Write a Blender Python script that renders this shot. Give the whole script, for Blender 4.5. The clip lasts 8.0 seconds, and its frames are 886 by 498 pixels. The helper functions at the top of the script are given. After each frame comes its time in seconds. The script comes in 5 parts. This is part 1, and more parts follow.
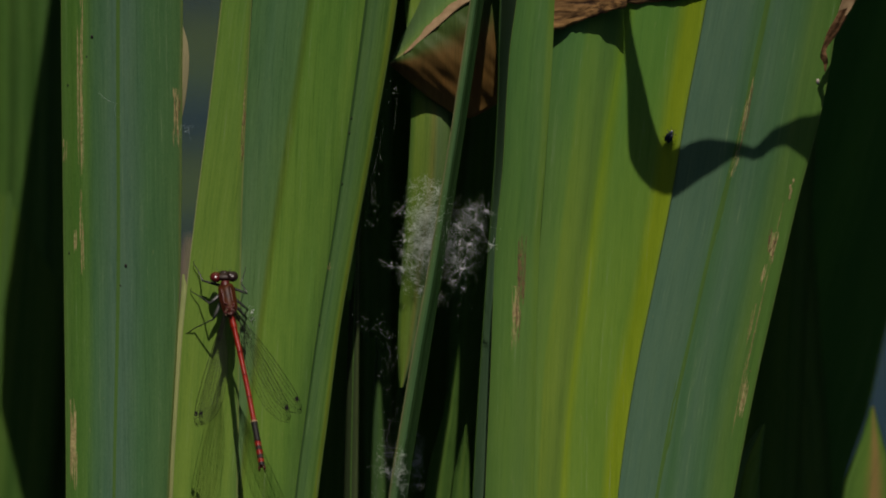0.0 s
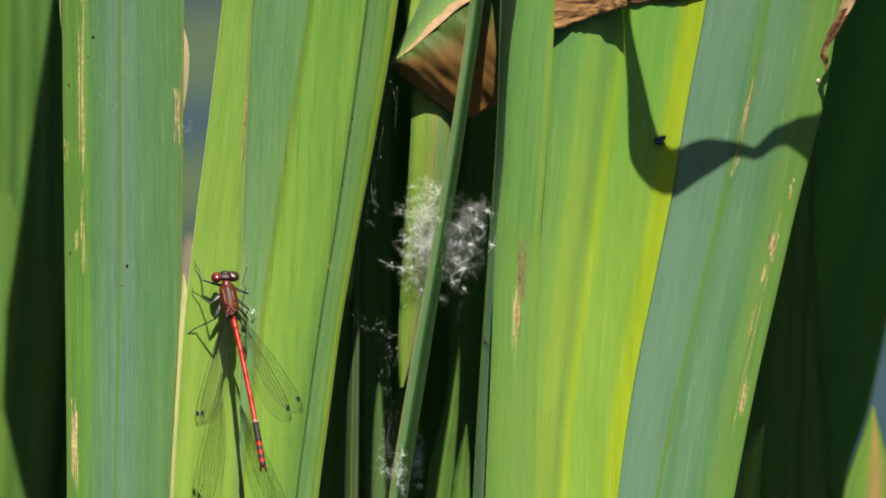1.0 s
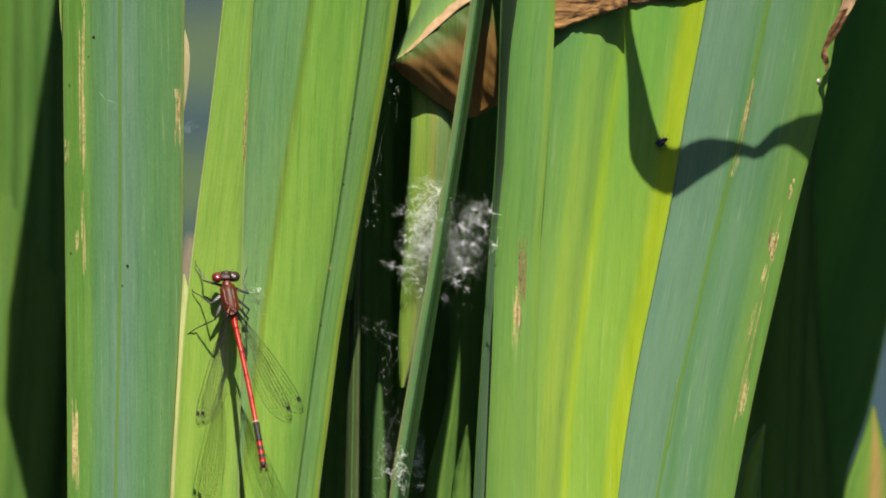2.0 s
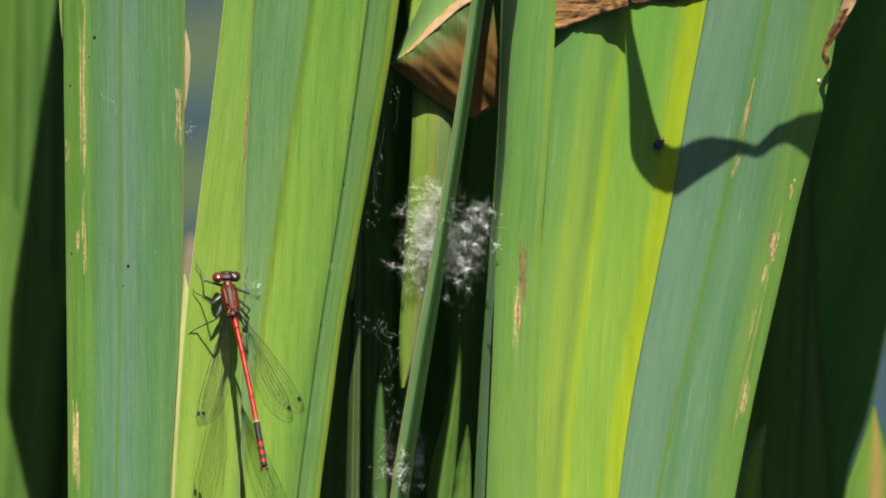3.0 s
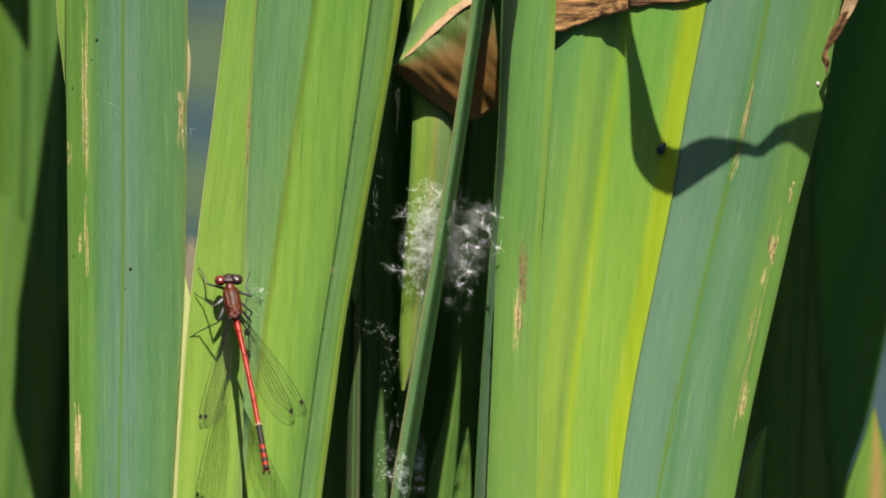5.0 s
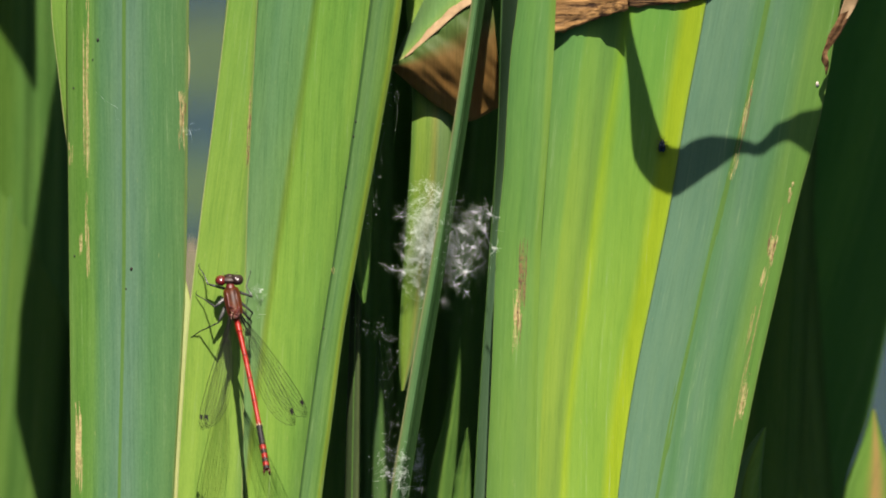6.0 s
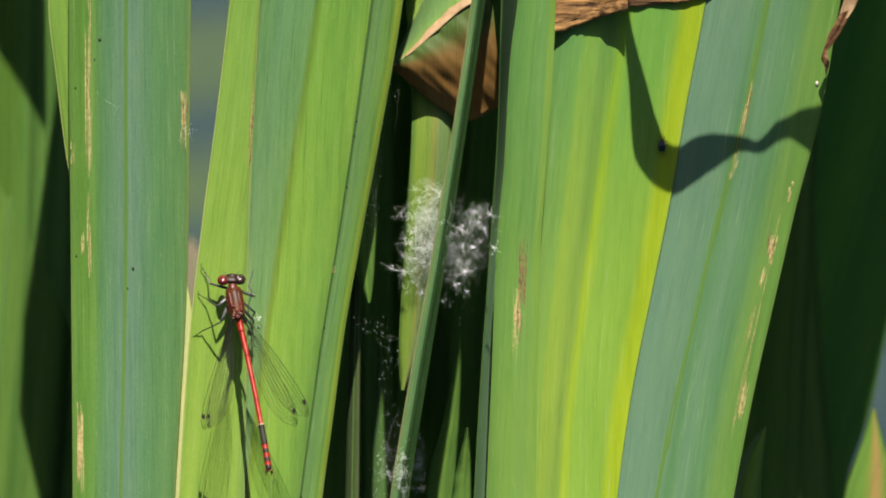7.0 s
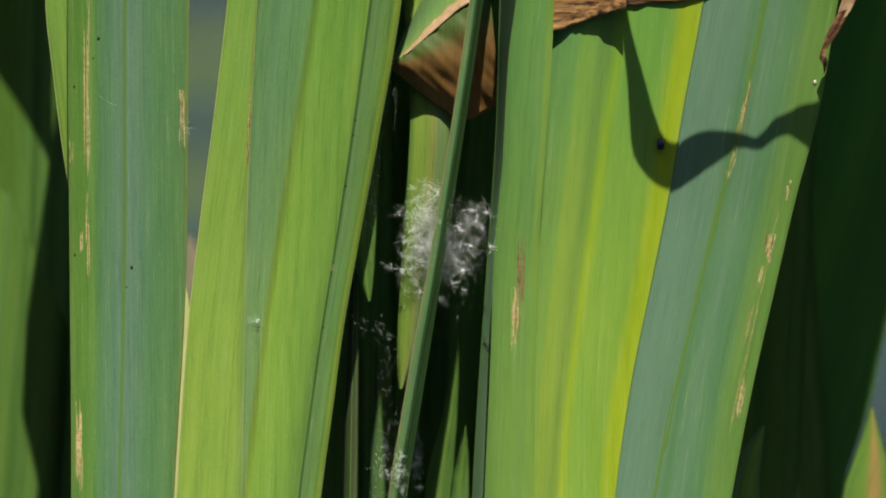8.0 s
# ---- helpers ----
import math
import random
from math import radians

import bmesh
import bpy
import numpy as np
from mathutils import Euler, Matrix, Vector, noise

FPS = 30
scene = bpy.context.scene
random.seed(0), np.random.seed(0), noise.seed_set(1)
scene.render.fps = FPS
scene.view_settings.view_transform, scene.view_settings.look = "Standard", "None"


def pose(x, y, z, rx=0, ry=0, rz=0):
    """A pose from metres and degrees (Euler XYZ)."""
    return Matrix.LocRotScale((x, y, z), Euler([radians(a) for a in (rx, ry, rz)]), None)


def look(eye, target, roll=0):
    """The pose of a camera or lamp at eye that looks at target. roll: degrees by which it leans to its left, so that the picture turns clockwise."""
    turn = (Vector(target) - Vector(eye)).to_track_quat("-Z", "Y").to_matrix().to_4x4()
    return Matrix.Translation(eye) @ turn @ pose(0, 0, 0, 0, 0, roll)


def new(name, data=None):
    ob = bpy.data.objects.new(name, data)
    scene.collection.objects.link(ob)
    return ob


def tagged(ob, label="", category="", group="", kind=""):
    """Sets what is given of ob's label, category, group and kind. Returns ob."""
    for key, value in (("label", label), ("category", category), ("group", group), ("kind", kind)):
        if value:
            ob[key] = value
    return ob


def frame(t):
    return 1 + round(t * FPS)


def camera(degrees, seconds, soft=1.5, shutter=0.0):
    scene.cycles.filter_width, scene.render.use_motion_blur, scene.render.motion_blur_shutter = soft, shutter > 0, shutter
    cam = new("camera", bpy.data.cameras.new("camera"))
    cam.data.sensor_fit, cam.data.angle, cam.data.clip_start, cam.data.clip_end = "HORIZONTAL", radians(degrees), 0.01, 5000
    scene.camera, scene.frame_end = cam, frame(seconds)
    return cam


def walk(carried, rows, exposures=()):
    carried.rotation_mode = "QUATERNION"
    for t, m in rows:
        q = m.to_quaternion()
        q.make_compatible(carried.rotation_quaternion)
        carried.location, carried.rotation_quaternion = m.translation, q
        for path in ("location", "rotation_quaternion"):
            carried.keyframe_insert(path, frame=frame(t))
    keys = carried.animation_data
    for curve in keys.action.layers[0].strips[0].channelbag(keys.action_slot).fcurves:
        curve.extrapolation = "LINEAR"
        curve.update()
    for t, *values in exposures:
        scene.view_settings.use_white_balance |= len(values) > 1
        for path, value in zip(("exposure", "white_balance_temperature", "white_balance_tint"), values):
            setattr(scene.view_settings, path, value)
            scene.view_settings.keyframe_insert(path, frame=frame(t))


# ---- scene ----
# A clump of iris leaves in a pond, placed to fit the camera's view. Its axes follow that view, in millimetres from its
# middle:
# u across, v up along the leaves, n out towards the viewer. FAR is the viewer's distance.
TILT, HIGH, FAR = 8.0, 0.42, 1496.0
STAND = pose(0, 0, HIGH, 90 - TILT)
AXIS = STAND.to_3x3()


def spot(u, v, n=0.0):
    """World place of a point of the clump."""
    return STAND @ Vector((u / 1000, v / 1000, n / 1000))


GAIN = 1.26
cam = camera(6.0, 8.0, soft=1.9, shutter=0.6)
cam.data.dof.use_dof = True
cam.data.dof.focus_distance = FAR / 1000
cam.data.dof.aperture_fstop = 15.0
EYE = spot(0, 0, FAR)


def aim(right, down):
    """The camera turned so that the picture shifts right and down by steps of 0.0038 degrees, as the tripod wobbles."""
    a = 0.003827
    turn = AXIS.to_4x4() @ pose(0, 0, 0, down * a, right * a, 0)
    return Matrix.Translation(EYE) @ turn


walk(cam, [(0.0, aim(-3, -5.2)), (0.5, aim(-3, -5.5)), (1.0, aim(-2.5, -5.2)), (1.5, aim(-2, -5)), (3.0, aim(-0.5, -5)),
           (3.5, aim(0, -4.7)), (4.0, aim(-1, -0.7)), (4.5, aim(0, 0)), (6.0, aim(-1, 0.5)), (6.5, aim(-1, 0.3)),
           (7.0, aim(-1, -0.2)), (7.5, aim(-2, -1.0)), (8.0, aim(-4, -2.5))],
     exposures=[(t, GAIN + e) for t, e in ((0.0, -1.8), (0.3, -1.1), (0.6, -0.5), (0.9, -0.05), (1.2, 0.0), (7.8, 0.0), (7.9, -0.13), (8.0, -0.36))])

# ---- light ----
SUN = Vector((0.10, 1.75, 1.0)).normalized()          # towards the sun, in the clump's axes
SUN_W = (AXIS @ SUN).normalized()
world = bpy.data.worlds.new("sky")
scene.world = world
world.use_nodes = True
wn = world.node_tree.nodes
sky = wn.new("ShaderNodeTexSky")
sky.sky_type, sky.sun_disc = "NISHITA", False
sky.dust_density = 2.0
sky.sun_elevation = math.asin(SUN_W.z)
sky.sun_rotation = math.atan2(SUN_W.x, SUN_W.y)
wn["Background"].inputs["Strength"].default_value = 0.043
world.node_tree.links.new(sky.outputs[0], wn["Background"].inputs[0])
sun = new("sun", bpy.data.lights.new("sun", "SUN"))
sun.data.energy, sun.data.angle, sun.data.color = 5.0, radians(0.53), (1.0, 0.895, 0.80)
sun.matrix_world = look(SUN_W * 5, (0, 0, 0))


# ---- materials ----
def blank(name):
    m = bpy.data.materials.new(name)
    m.use_nodes = True
    t = m.node_tree
    return m, t, t.nodes["Principled BSDF"], t.nodes["Material Output"]


def link(t, a, b):
    t.links.new(a, b)


def ramp(t, stops, interpolation="LINEAR"):
    r = t.nodes.new("ShaderNodeValToRGB")
    r.color_ramp.interpolation = interpolation
    e = r.color_ramp.elements
    while len(e) > 1:
        e.remove(e[-1])
    e[0].position, e[0].color = stops[0][0], (*stops[0][1], 1)
    for p, c in stops[1:]:
        k = e.new(p)
        k.color = (*c, 1)
    return r


def noise_at(t, vector, scale, detail=3.0, rough=0.55):
    n = t.nodes.new("ShaderNodeTexNoise")
    n.inputs["Scale"].default_value, n.inputs["Detail"].default_value, n.inputs["Roughness"].default_value = scale, detail, rough
    if vector is not None:
        link(t, vector, n.inputs["Vector"])
    return n


def stretched(t, uv, sx, sy):
    m = t.nodes.new("ShaderNodeMapping")
    m.inputs["Scale"].default_value = (sx, sy, 1)
    link(t, uv, m.inputs["Vector"])
    return m.outputs[0]


def mixed(t, kind, fac, a, b):
    m = t.nodes.new("ShaderNodeMix")
    m.data_type, m.blend_type = "RGBA", kind
    for value, socket in ((fac, m.inputs[0]), (a, m.inputs[6]), (b, m.inputs[7])):
        if isinstance(value, (int, float)):
            socket.default_value = value
        elif isinstance(value, tuple):
            socket.default_value = (*value, 1)
        else:
            link(t, value, socket)
    return m.outputs[2]


def leaf_material(name, stops, bloom=0.15, rough=0.42, glow=0.2, streak=0.38, fleck=0.5, veins=0.6, pore=0.7, greener=None, skew=0.0):
    """A living blade: colour bands across it, streaks and veins along it, a waxy skin, light shining through."""
    m, t, bsdf, out = blank(name)
    across = t.nodes.new("ShaderNodeUVMap")
    across.uv_map = "blade"
    grain = t.nodes.new("ShaderNodeUVMap")
    grain.uv_map = "grain"
    sep = t.nodes.new("ShaderNodeSeparateXYZ")
    link(t, across.outputs[0], sep.inputs[0])
    wob = noise_at(t, stretched(t, grain.outputs[0], 0.25, 0.02), 1.0, 2)
    add = t.nodes.new("ShaderNodeMath")
    add.operation = "MULTIPLY_ADD"
    link(t, wob.outputs[0], add.inputs[0])
    add.inputs[1].default_value = 0.05
    sub = t.nodes.new("ShaderNodeMath")
    sub.operation = "SUBTRACT"
    link(t, sep.outputs[0], sub.inputs[0])
    sub.inputs[1].default_value = 0.025
    slant = t.nodes.new("ShaderNodeMath")          # the bands widen upwards
    slant.operation = "MULTIPLY_ADD"
    link(t, sep.outputs[1], slant.inputs[0])
    slant.inputs[1].default_value = -skew
    link(t, sub.outputs[0], slant.inputs[2])
    link(t, slant.outputs[0], add.inputs[2])
    col = ramp(t, stops)
    link(t, add.outputs[0], col.inputs[0])
    tint = col.outputs[0]
    if greener:          # the blade turns greener with height, but for its far margin
        up = t.nodes.new("ShaderNodeMapRange")
        up.inputs[1].default_value, up.inputs[2].default_value = greener[0] / 1000, greener[1] / 1000
        link(t, sep.outputs[1], up.inputs[0])
        inner = t.nodes.new("ShaderNodeMapRange")
        inner.inputs[1].default_value, inner.inputs[2].default_value = 0.88, 0.80
        link(t, add.outputs[0], inner.inputs[0])
        share = t.nodes.new("ShaderNodeMath")
        share.operation = "MULTIPLY"
        link(t, up.outputs[0], share.inputs[0])
        link(t, inner.outputs[0], share.inputs[1])
        tint = mixed(t, "MULTIPLY", share.outputs[0], tint, greener[2])
    broad = noise_at(t, stretched(t, grain.outputs[0], 0.9, 0.015), 1.0, 4, 0.65)
    fine = noise_at(t, stretched(t, grain.outputs[0], 3.2, 0.08), 1.0, 3, 0.75)
    thread = noise_at(t, stretched(t, grain.outputs[0], 9.0, 0.28), 1.0, 2, 0.6)
    both = t.nodes.new("ShaderNodeMath")
    both.operation = "ADD"
    link(t, broad.outputs[0], both.inputs[0])
    link(t, fine.outputs[0], both.inputs[1])
    all3 = t.nodes.new("ShaderNodeMath")
    all3.operation = "MULTIPLY_ADD"
    link(t, thread.outputs[0], all3.inputs[0])
    all3.inputs[1].default_value = 0.6
    link(t, both.outputs[0], all3.inputs[2])
    half = t.nodes.new("ShaderNodeMapRange")
    half.inputs[1].default_value, half.inputs[2].default_value = 0.9, 1.7
    link(t, all3.outputs[0], half.inputs[0])
    r1 = ramp(t, [(0.0, (0.42, 0.55, 0.45)), (0.45, (0.90, 0.93, 0.88)), (0.75, (1.0, 1.0, 0.98)), (1.0, (1.0, 0.98, 1.0))])
    link(t, half.outputs[0], r1.inputs[0])
    c = mixed(t, "MULTIPLY", min(1.0, streak * 2), tint, r1.outputs[0])
    # close parallel veins
    gs = t.nodes.new("ShaderNodeSeparateXYZ")
    link(t, grain.outputs[0], gs.inputs[0])
    ph = t.nodes.new("ShaderNodeMath")
    ph.operation = "MULTIPLY_ADD"
    link(t, broad.outputs[0], ph.inputs[0])
    ph.inputs[1].default_value = 1.7
    link(t, gs.outputs[0], ph.inputs[2])
    wave = t.nodes.new("ShaderNodeMath")
    wave.operation = "MULTIPLY"
    link(t, ph.outputs[0], wave.inputs[0])
    wave.inputs[1].default_value = 2 * math.pi / 0.72
    sine = t.nodes.new("ShaderNodeMath")
    sine.operation = "SINE"
    link(t, wave.outputs[0], sine.inputs[0])
    rv = ramp(t, [(0.0, (1, 1, 1)), (0.72, (1, 1, 1)), (1.0, (0.80, 0.86, 0.78))])
    link(t, sine.outputs[0], rv.inputs[0])
    uneven = t.nodes.new("ShaderNodeMapRange")
    uneven.inputs[1].default_value, uneven.inputs[2].default_value = 0.42, 0.62
    uneven.inputs[3].default_value, uneven.inputs[4].default_value = 0.15 * veins, veins
    link(t, noise_at(t, stretched(t, grain.outputs[0], 0.55, 0.03), 1.0, 3, 0.6).outputs[0], uneven.inputs[0])
    c = mixed(t, "MULTIPLY", uneven.outputs[0], c, rv.outputs[0])
    pores = noise_at(t, stretched(t, grain.outputs[0], 4.5, 1.4), 1.0, 4, 0.7)
    rq = ramp(t, [(0.32, (0.86, 0.90, 0.88)), (0.5, (1, 1, 1)), (0.70, (1.12, 1.10, 1.12))])
    link(t, pores.outputs[0], rq.inputs[0])
    c = mixed(t, "MULTIPLY", pore, c, rq.outputs[0])
    rp = ramp(t, [(0.72, (0, 0, 0)), (1.0, (1, 1, 1))])
    link(t, half.outputs[0], rp.inputs[0])
    pale = t.nodes.new("ShaderNodeMath")
    pale.operation = "MULTIPLY"
    link(t, rp.outputs[0], pale.inputs[0])
    pale.inputs[1].default_value = 0.55
    c = mixed(t, "MIX", pale.outputs[0], c, (0.24, 0.33, 0.17))
    # blotches and pale flecks of wear
    blot = noise_at(t, stretched(t, grain.outputs[0], 0.35, 0.05), 1.0, 5, 0.7)
    rb = ramp(t, [(0.35, (0.86, 0.92, 0.9)), (0.65, (1.08, 1.05, 0.95))])
    link(t, blot.outputs[0], rb.inputs[0])
    c = mixed(t, "MULTIPLY", 0.8, c, rb.outputs[0])
    spots = noise_at(t, stretched(t, grain.outputs[0], 1.6, 0.35), 1.0, 2, 0.6)
    rs = ramp(t, [(0.70, (0, 0, 0)), (0.78, (1, 1, 1))])
    link(t, spots.outputs[0], rs.inputs[0])
    fl = t.nodes.new("ShaderNodeMath")
    fl.operation = "MULTIPLY"
    link(t, rs.outputs[0], fl.inputs[0])
    fl.inputs[1].default_value = fleck * 0.5
    c = mixed(t, "MIX", fl.outputs[0], c, (0.30, 0.33, 0.12))
    link(t, c, bsdf.inputs["Base Color"])
    rr = t.nodes.new("ShaderNodeMapRange")
    rr.inputs[3].default_value, rr.inputs[4].default_value = rough - 0.06, rough + 0.14
    link(t, blot.outputs[0], rr.inputs[0])
    link(t, rr.outputs[0], bsdf.inputs["Roughness"])
    bsdf.inputs["Specular IOR Level"].default_value = 0.2
    bsdf.inputs["Sheen Weight"].default_value = bloom * 0.15
    bsdf.inputs["Sheen Roughness"].default_value = 0.5
    bump = t.nodes.new("ShaderNodeBump")
    bump.inputs["Strength"].default_value, bump.inputs["Distance"].default_value = 0.35, 0.00018
    link(t, fine.outputs[0], bump.inputs["Height"])
    link(t, bump.outputs[0], bsdf.inputs["Normal"])
    tr = t.nodes.new("ShaderNodeBsdfTranslucent")
    tc = mixed(t, "MULTIPLY", 1.0, c, (1.0, 1.15, 0.45))
    link(t, tc, tr.inputs[0])
    link(t, bump.outputs[0], tr.inputs["Normal"])
    mix = t.nodes.new("ShaderNodeMixShader")
    mix.inputs[0].default_value = glow
    link(t, bsdf.outputs[0], mix.inputs[1])
    link(t, tr.outputs[0], mix.inputs[2])
    link(t, mix.outputs[0], out.inputs[0])
    return m


def stuff_material(name, dark, light, scale=(1.0, 1.0, 1.0), rough=0.6, bump_mm=0.1, detail=5.0, spec=0.4, glow=0.0, metal=0.0, contrast=0.2):
    """Plain matter with grain in object space (scale: grains a millimetre)."""
    m, t, bsdf, out = blank(name)
    tc = t.nodes.new("ShaderNodeTexCoord")
    mp = t.nodes.new("ShaderNodeMapping")
    mp.inputs["Scale"].default_value = [k * 1000 for k in scale]
    link(t, tc.outputs["Object"], mp.inputs["Vector"])
    n = noise_at(t, mp.outputs[0], 1.0, detail, 0.62)
    r = ramp(t, [(0.5 - contrast, dark), (0.5 + contrast, light)])
    link(t, n.outputs[0], r.inputs[0])
    link(t, r.outputs[0], bsdf.inputs["Base Color"])
    bsdf.inputs["Roughness"].default_value = rough
    bsdf.inputs["Specular IOR Level"].default_value = spec
    bsdf.inputs["Metallic"].default_value = metal
    b = t.nodes.new("ShaderNodeBump")
    b.inputs["Strength"].default_value, b.inputs["Distance"].default_value = 0.7, bump_mm / 1000
    link(t, n.outputs[0], b.inputs["Height"])
    link(t, b.outputs[0], bsdf.inputs["Normal"])
    if glow:
        tr = t.nodes.new("ShaderNodeBsdfTranslucent")
        link(t, r.outputs[0], tr.inputs[0])
        mix = t.nodes.new("ShaderNodeMixShader")
        mix.inputs[0].default_value = glow
        link(t, bsdf.outputs[0], mix.inputs[1])
        link(t, tr.outputs[0], mix.inputs[2])
        link(t, mix.outputs[0], out.inputs[0])
    return m


GLAUC = (0.080, 0.182, 0.074)
GLAUC2 = (0.104, 0.196, 0.124)
GREEN = (0.100, 0.200, 0.040)
YELLOW = (0.218, 0.305, 0.012)
PALE = (0.30, 0.34, 0.12)
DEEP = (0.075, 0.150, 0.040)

MAT_A = leaf_material("leaf_glaucous", [(0.0, GREEN), (0.012, GREEN), (0.10, (0.085, 0.19, 0.03)), (0.20, (0.10, 0.21, 0.045)),
                                        (0.27, GLAUC), (0.45, GLAUC2), (0.55, GLAUC2), (0.72, GLAUC), (0.975, (0.085, 0.18, 0.06)), (1.0, (0.15, 0.18, 0.06))], bloom=0.25, streak=0.36, veins=0.6, pore=1.0)
MAT_B1 = leaf_material("leaf_yellow_green", [(0.0, PALE), (0.02, (0.195, 0.31, 0.050)), (0.45, (0.19, 0.305, 0.048)), (0.85, (0.195, 0.31, 0.052)), (0.96, (0.14, 0.24, 0.05)), (1.0, PALE)], bloom=0.1, greener=(-15, 46, (0.78, 0.90, 1.0)))
MAT_B2 = leaf_material("leaf_two_tone", [(0.0, (0.11, 0.22, 0.055)), (0.30, (0.132, 0.236, 0.096)), (0.49, (0.135, 0.244, 0.08)), (0.515, (0.135, 0.21, 0.035)), (0.54, (0.15, 0.24, 0.03)), (0.565, (0.175, 0.30, 0.044)), (0.70, (0.165, 0.29, 0.044)), (0.9, (0.14, 0.265, 0.044)), (1.0, GREEN)], bloom=0.12, greener=(-15, 46, (0.74, 0.88, 0.95)), skew=1.8)
# dark band near the left edge: shade of the groove painted into the ramp
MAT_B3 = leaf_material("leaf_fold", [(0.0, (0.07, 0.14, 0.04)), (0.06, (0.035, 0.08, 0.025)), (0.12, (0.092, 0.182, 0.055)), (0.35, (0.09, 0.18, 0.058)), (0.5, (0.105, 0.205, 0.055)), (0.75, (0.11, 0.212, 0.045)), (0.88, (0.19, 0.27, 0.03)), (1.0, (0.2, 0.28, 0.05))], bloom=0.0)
MAT_CL = leaf_material("leaf_bright", [(0.0, GREEN), (0.26, (0.13, 0.235, 0.05)), (0.34, (0.145, 0.258, 0.046)), (0.37, (0.18, 0.275, 0.036)), (0.44, (0.175, 0.27, 0.04)), (0.49, (0.135, 0.222, 0.036)), (0.52, (0.15, 0.245, 0.035)), (0.56, (0.215, 0.31, 0.018)),
                                       (0.62, (0.165, 0.285, 0.038)), (0.845, (0.155, 0.275, 0.034)), (0.91, YELLOW), (0.985, (0.23, 0.32, 0.014)), (1.0, (0.21, 0.30, 0.03))], bloom=0.1, glow=0.13, streak=0.22, veins=0.08, pore=0.25, greener=(-10, 46, (0.62, 0.85, 1.15)))
MAT_CR = leaf_material("leaf_blue_green", [(0.0, GLAUC2), (0.15, GLAUC2), (0.36, (0.098, 0.19, 0.112)), (0.46, GLAUC), (0.56, (0.096, 0.192, 0.105)), (0.72, GLAUC), (0.82, (0.11, 0.21, 0.05)), (0.97, (0.10, 0.21, 0.04)), (1.0, GREEN)], bloom=0.25, streak=0.23, veins=0.35, pore=0.4)
MAT_C0 = leaf_material("leaf_mid_green", [(0.0, GREEN), (0.05, GREEN), (0.4, (0.128, 0.24, 0.044)), (0.7, (0.128, 0.236, 0.05)), (1.0, (0.145, 0.255, 0.042))], bloom=0.15, streak=0.28, veins=0.15, pore=0.25, greener=(-30, 30, (0.80, 0.94, 1.2)))
# shade on the left side is put into the colour
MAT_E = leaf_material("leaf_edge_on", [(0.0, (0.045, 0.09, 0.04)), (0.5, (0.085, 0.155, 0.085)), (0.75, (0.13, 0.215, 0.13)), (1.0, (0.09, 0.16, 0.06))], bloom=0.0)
MAT_DEAD = leaf_material("leaf_dead_pale", [(0.0, (0.30, 0.25, 0.13)), (0.6, (0.38, 0.33, 0.19)), (1.0, (0.46, 0.40, 0.24))], bloom=0.0, rough=0.6, glow=0.25)
# base and translucency raised to stand in for weak light inside the clump
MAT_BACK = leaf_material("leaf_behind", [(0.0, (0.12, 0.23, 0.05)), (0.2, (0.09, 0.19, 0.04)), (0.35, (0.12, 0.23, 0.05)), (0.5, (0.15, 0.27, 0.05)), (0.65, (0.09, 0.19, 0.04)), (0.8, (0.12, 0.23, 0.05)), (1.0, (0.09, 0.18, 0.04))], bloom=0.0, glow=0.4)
# darker copy of the leaf green that stands in for deep shade
MAT_DEEP = leaf_material("leaf_dark_shade", [(0.0, DEEP), (0.3, (0.06, 0.12, 0.045)), (0.7, DEEP), (1.0, (0.05, 0.10, 0.03))], bloom=0.0)
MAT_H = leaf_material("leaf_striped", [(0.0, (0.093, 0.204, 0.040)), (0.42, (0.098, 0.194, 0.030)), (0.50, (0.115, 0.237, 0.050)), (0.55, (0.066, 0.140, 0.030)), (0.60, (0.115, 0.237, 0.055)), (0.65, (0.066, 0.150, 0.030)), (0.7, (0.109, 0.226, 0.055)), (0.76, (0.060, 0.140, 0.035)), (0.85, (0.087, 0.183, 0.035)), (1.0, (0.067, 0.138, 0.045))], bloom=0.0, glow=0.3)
MAT_D = leaf_material("leaf_shaded", [(0.0, (0.084, 0.238, 0.056)), (0.3, (0.070, 0.224, 0.042)), (0.5, (0.105, 0.280, 0.049)), (0.7, (0.070, 0.210, 0.039)), (1.0, (0.084, 0.224, 0.042))], bloom=0.0, glow=0.35)
MAT_G = leaf_material("leaf_hanging", [(0.0, (0.09, 0.18, 0.035)), (0.15, (0.16, 0.25, 0.035)), (0.45, (0.15, 0.23, 0.04)), (0.60, (0.19, 0.21, 0.05)), (0.72, (0.13, 0.20, 0.075)), (1.0, (0.10, 0.17, 0.05))], bloom=0.0)
# dark right half: shade of the side turned away, put into the colour
MAT_S = leaf_material("leaf_narrow_half_shaded", [(0.0, (0.22, 0.22, 0.10)), (0.05, (0.17, 0.21, 0.09)), (0.10, (0.11, 0.19, 0.07)), (0.42, (0.08, 0.17, 0.07)), (0.46, (0.02, 0.05, 0.014)), (0.93, (0.025, 0.06, 0.018)), (1.0, (0.07, 0.14, 0.04))], bloom=0.0)
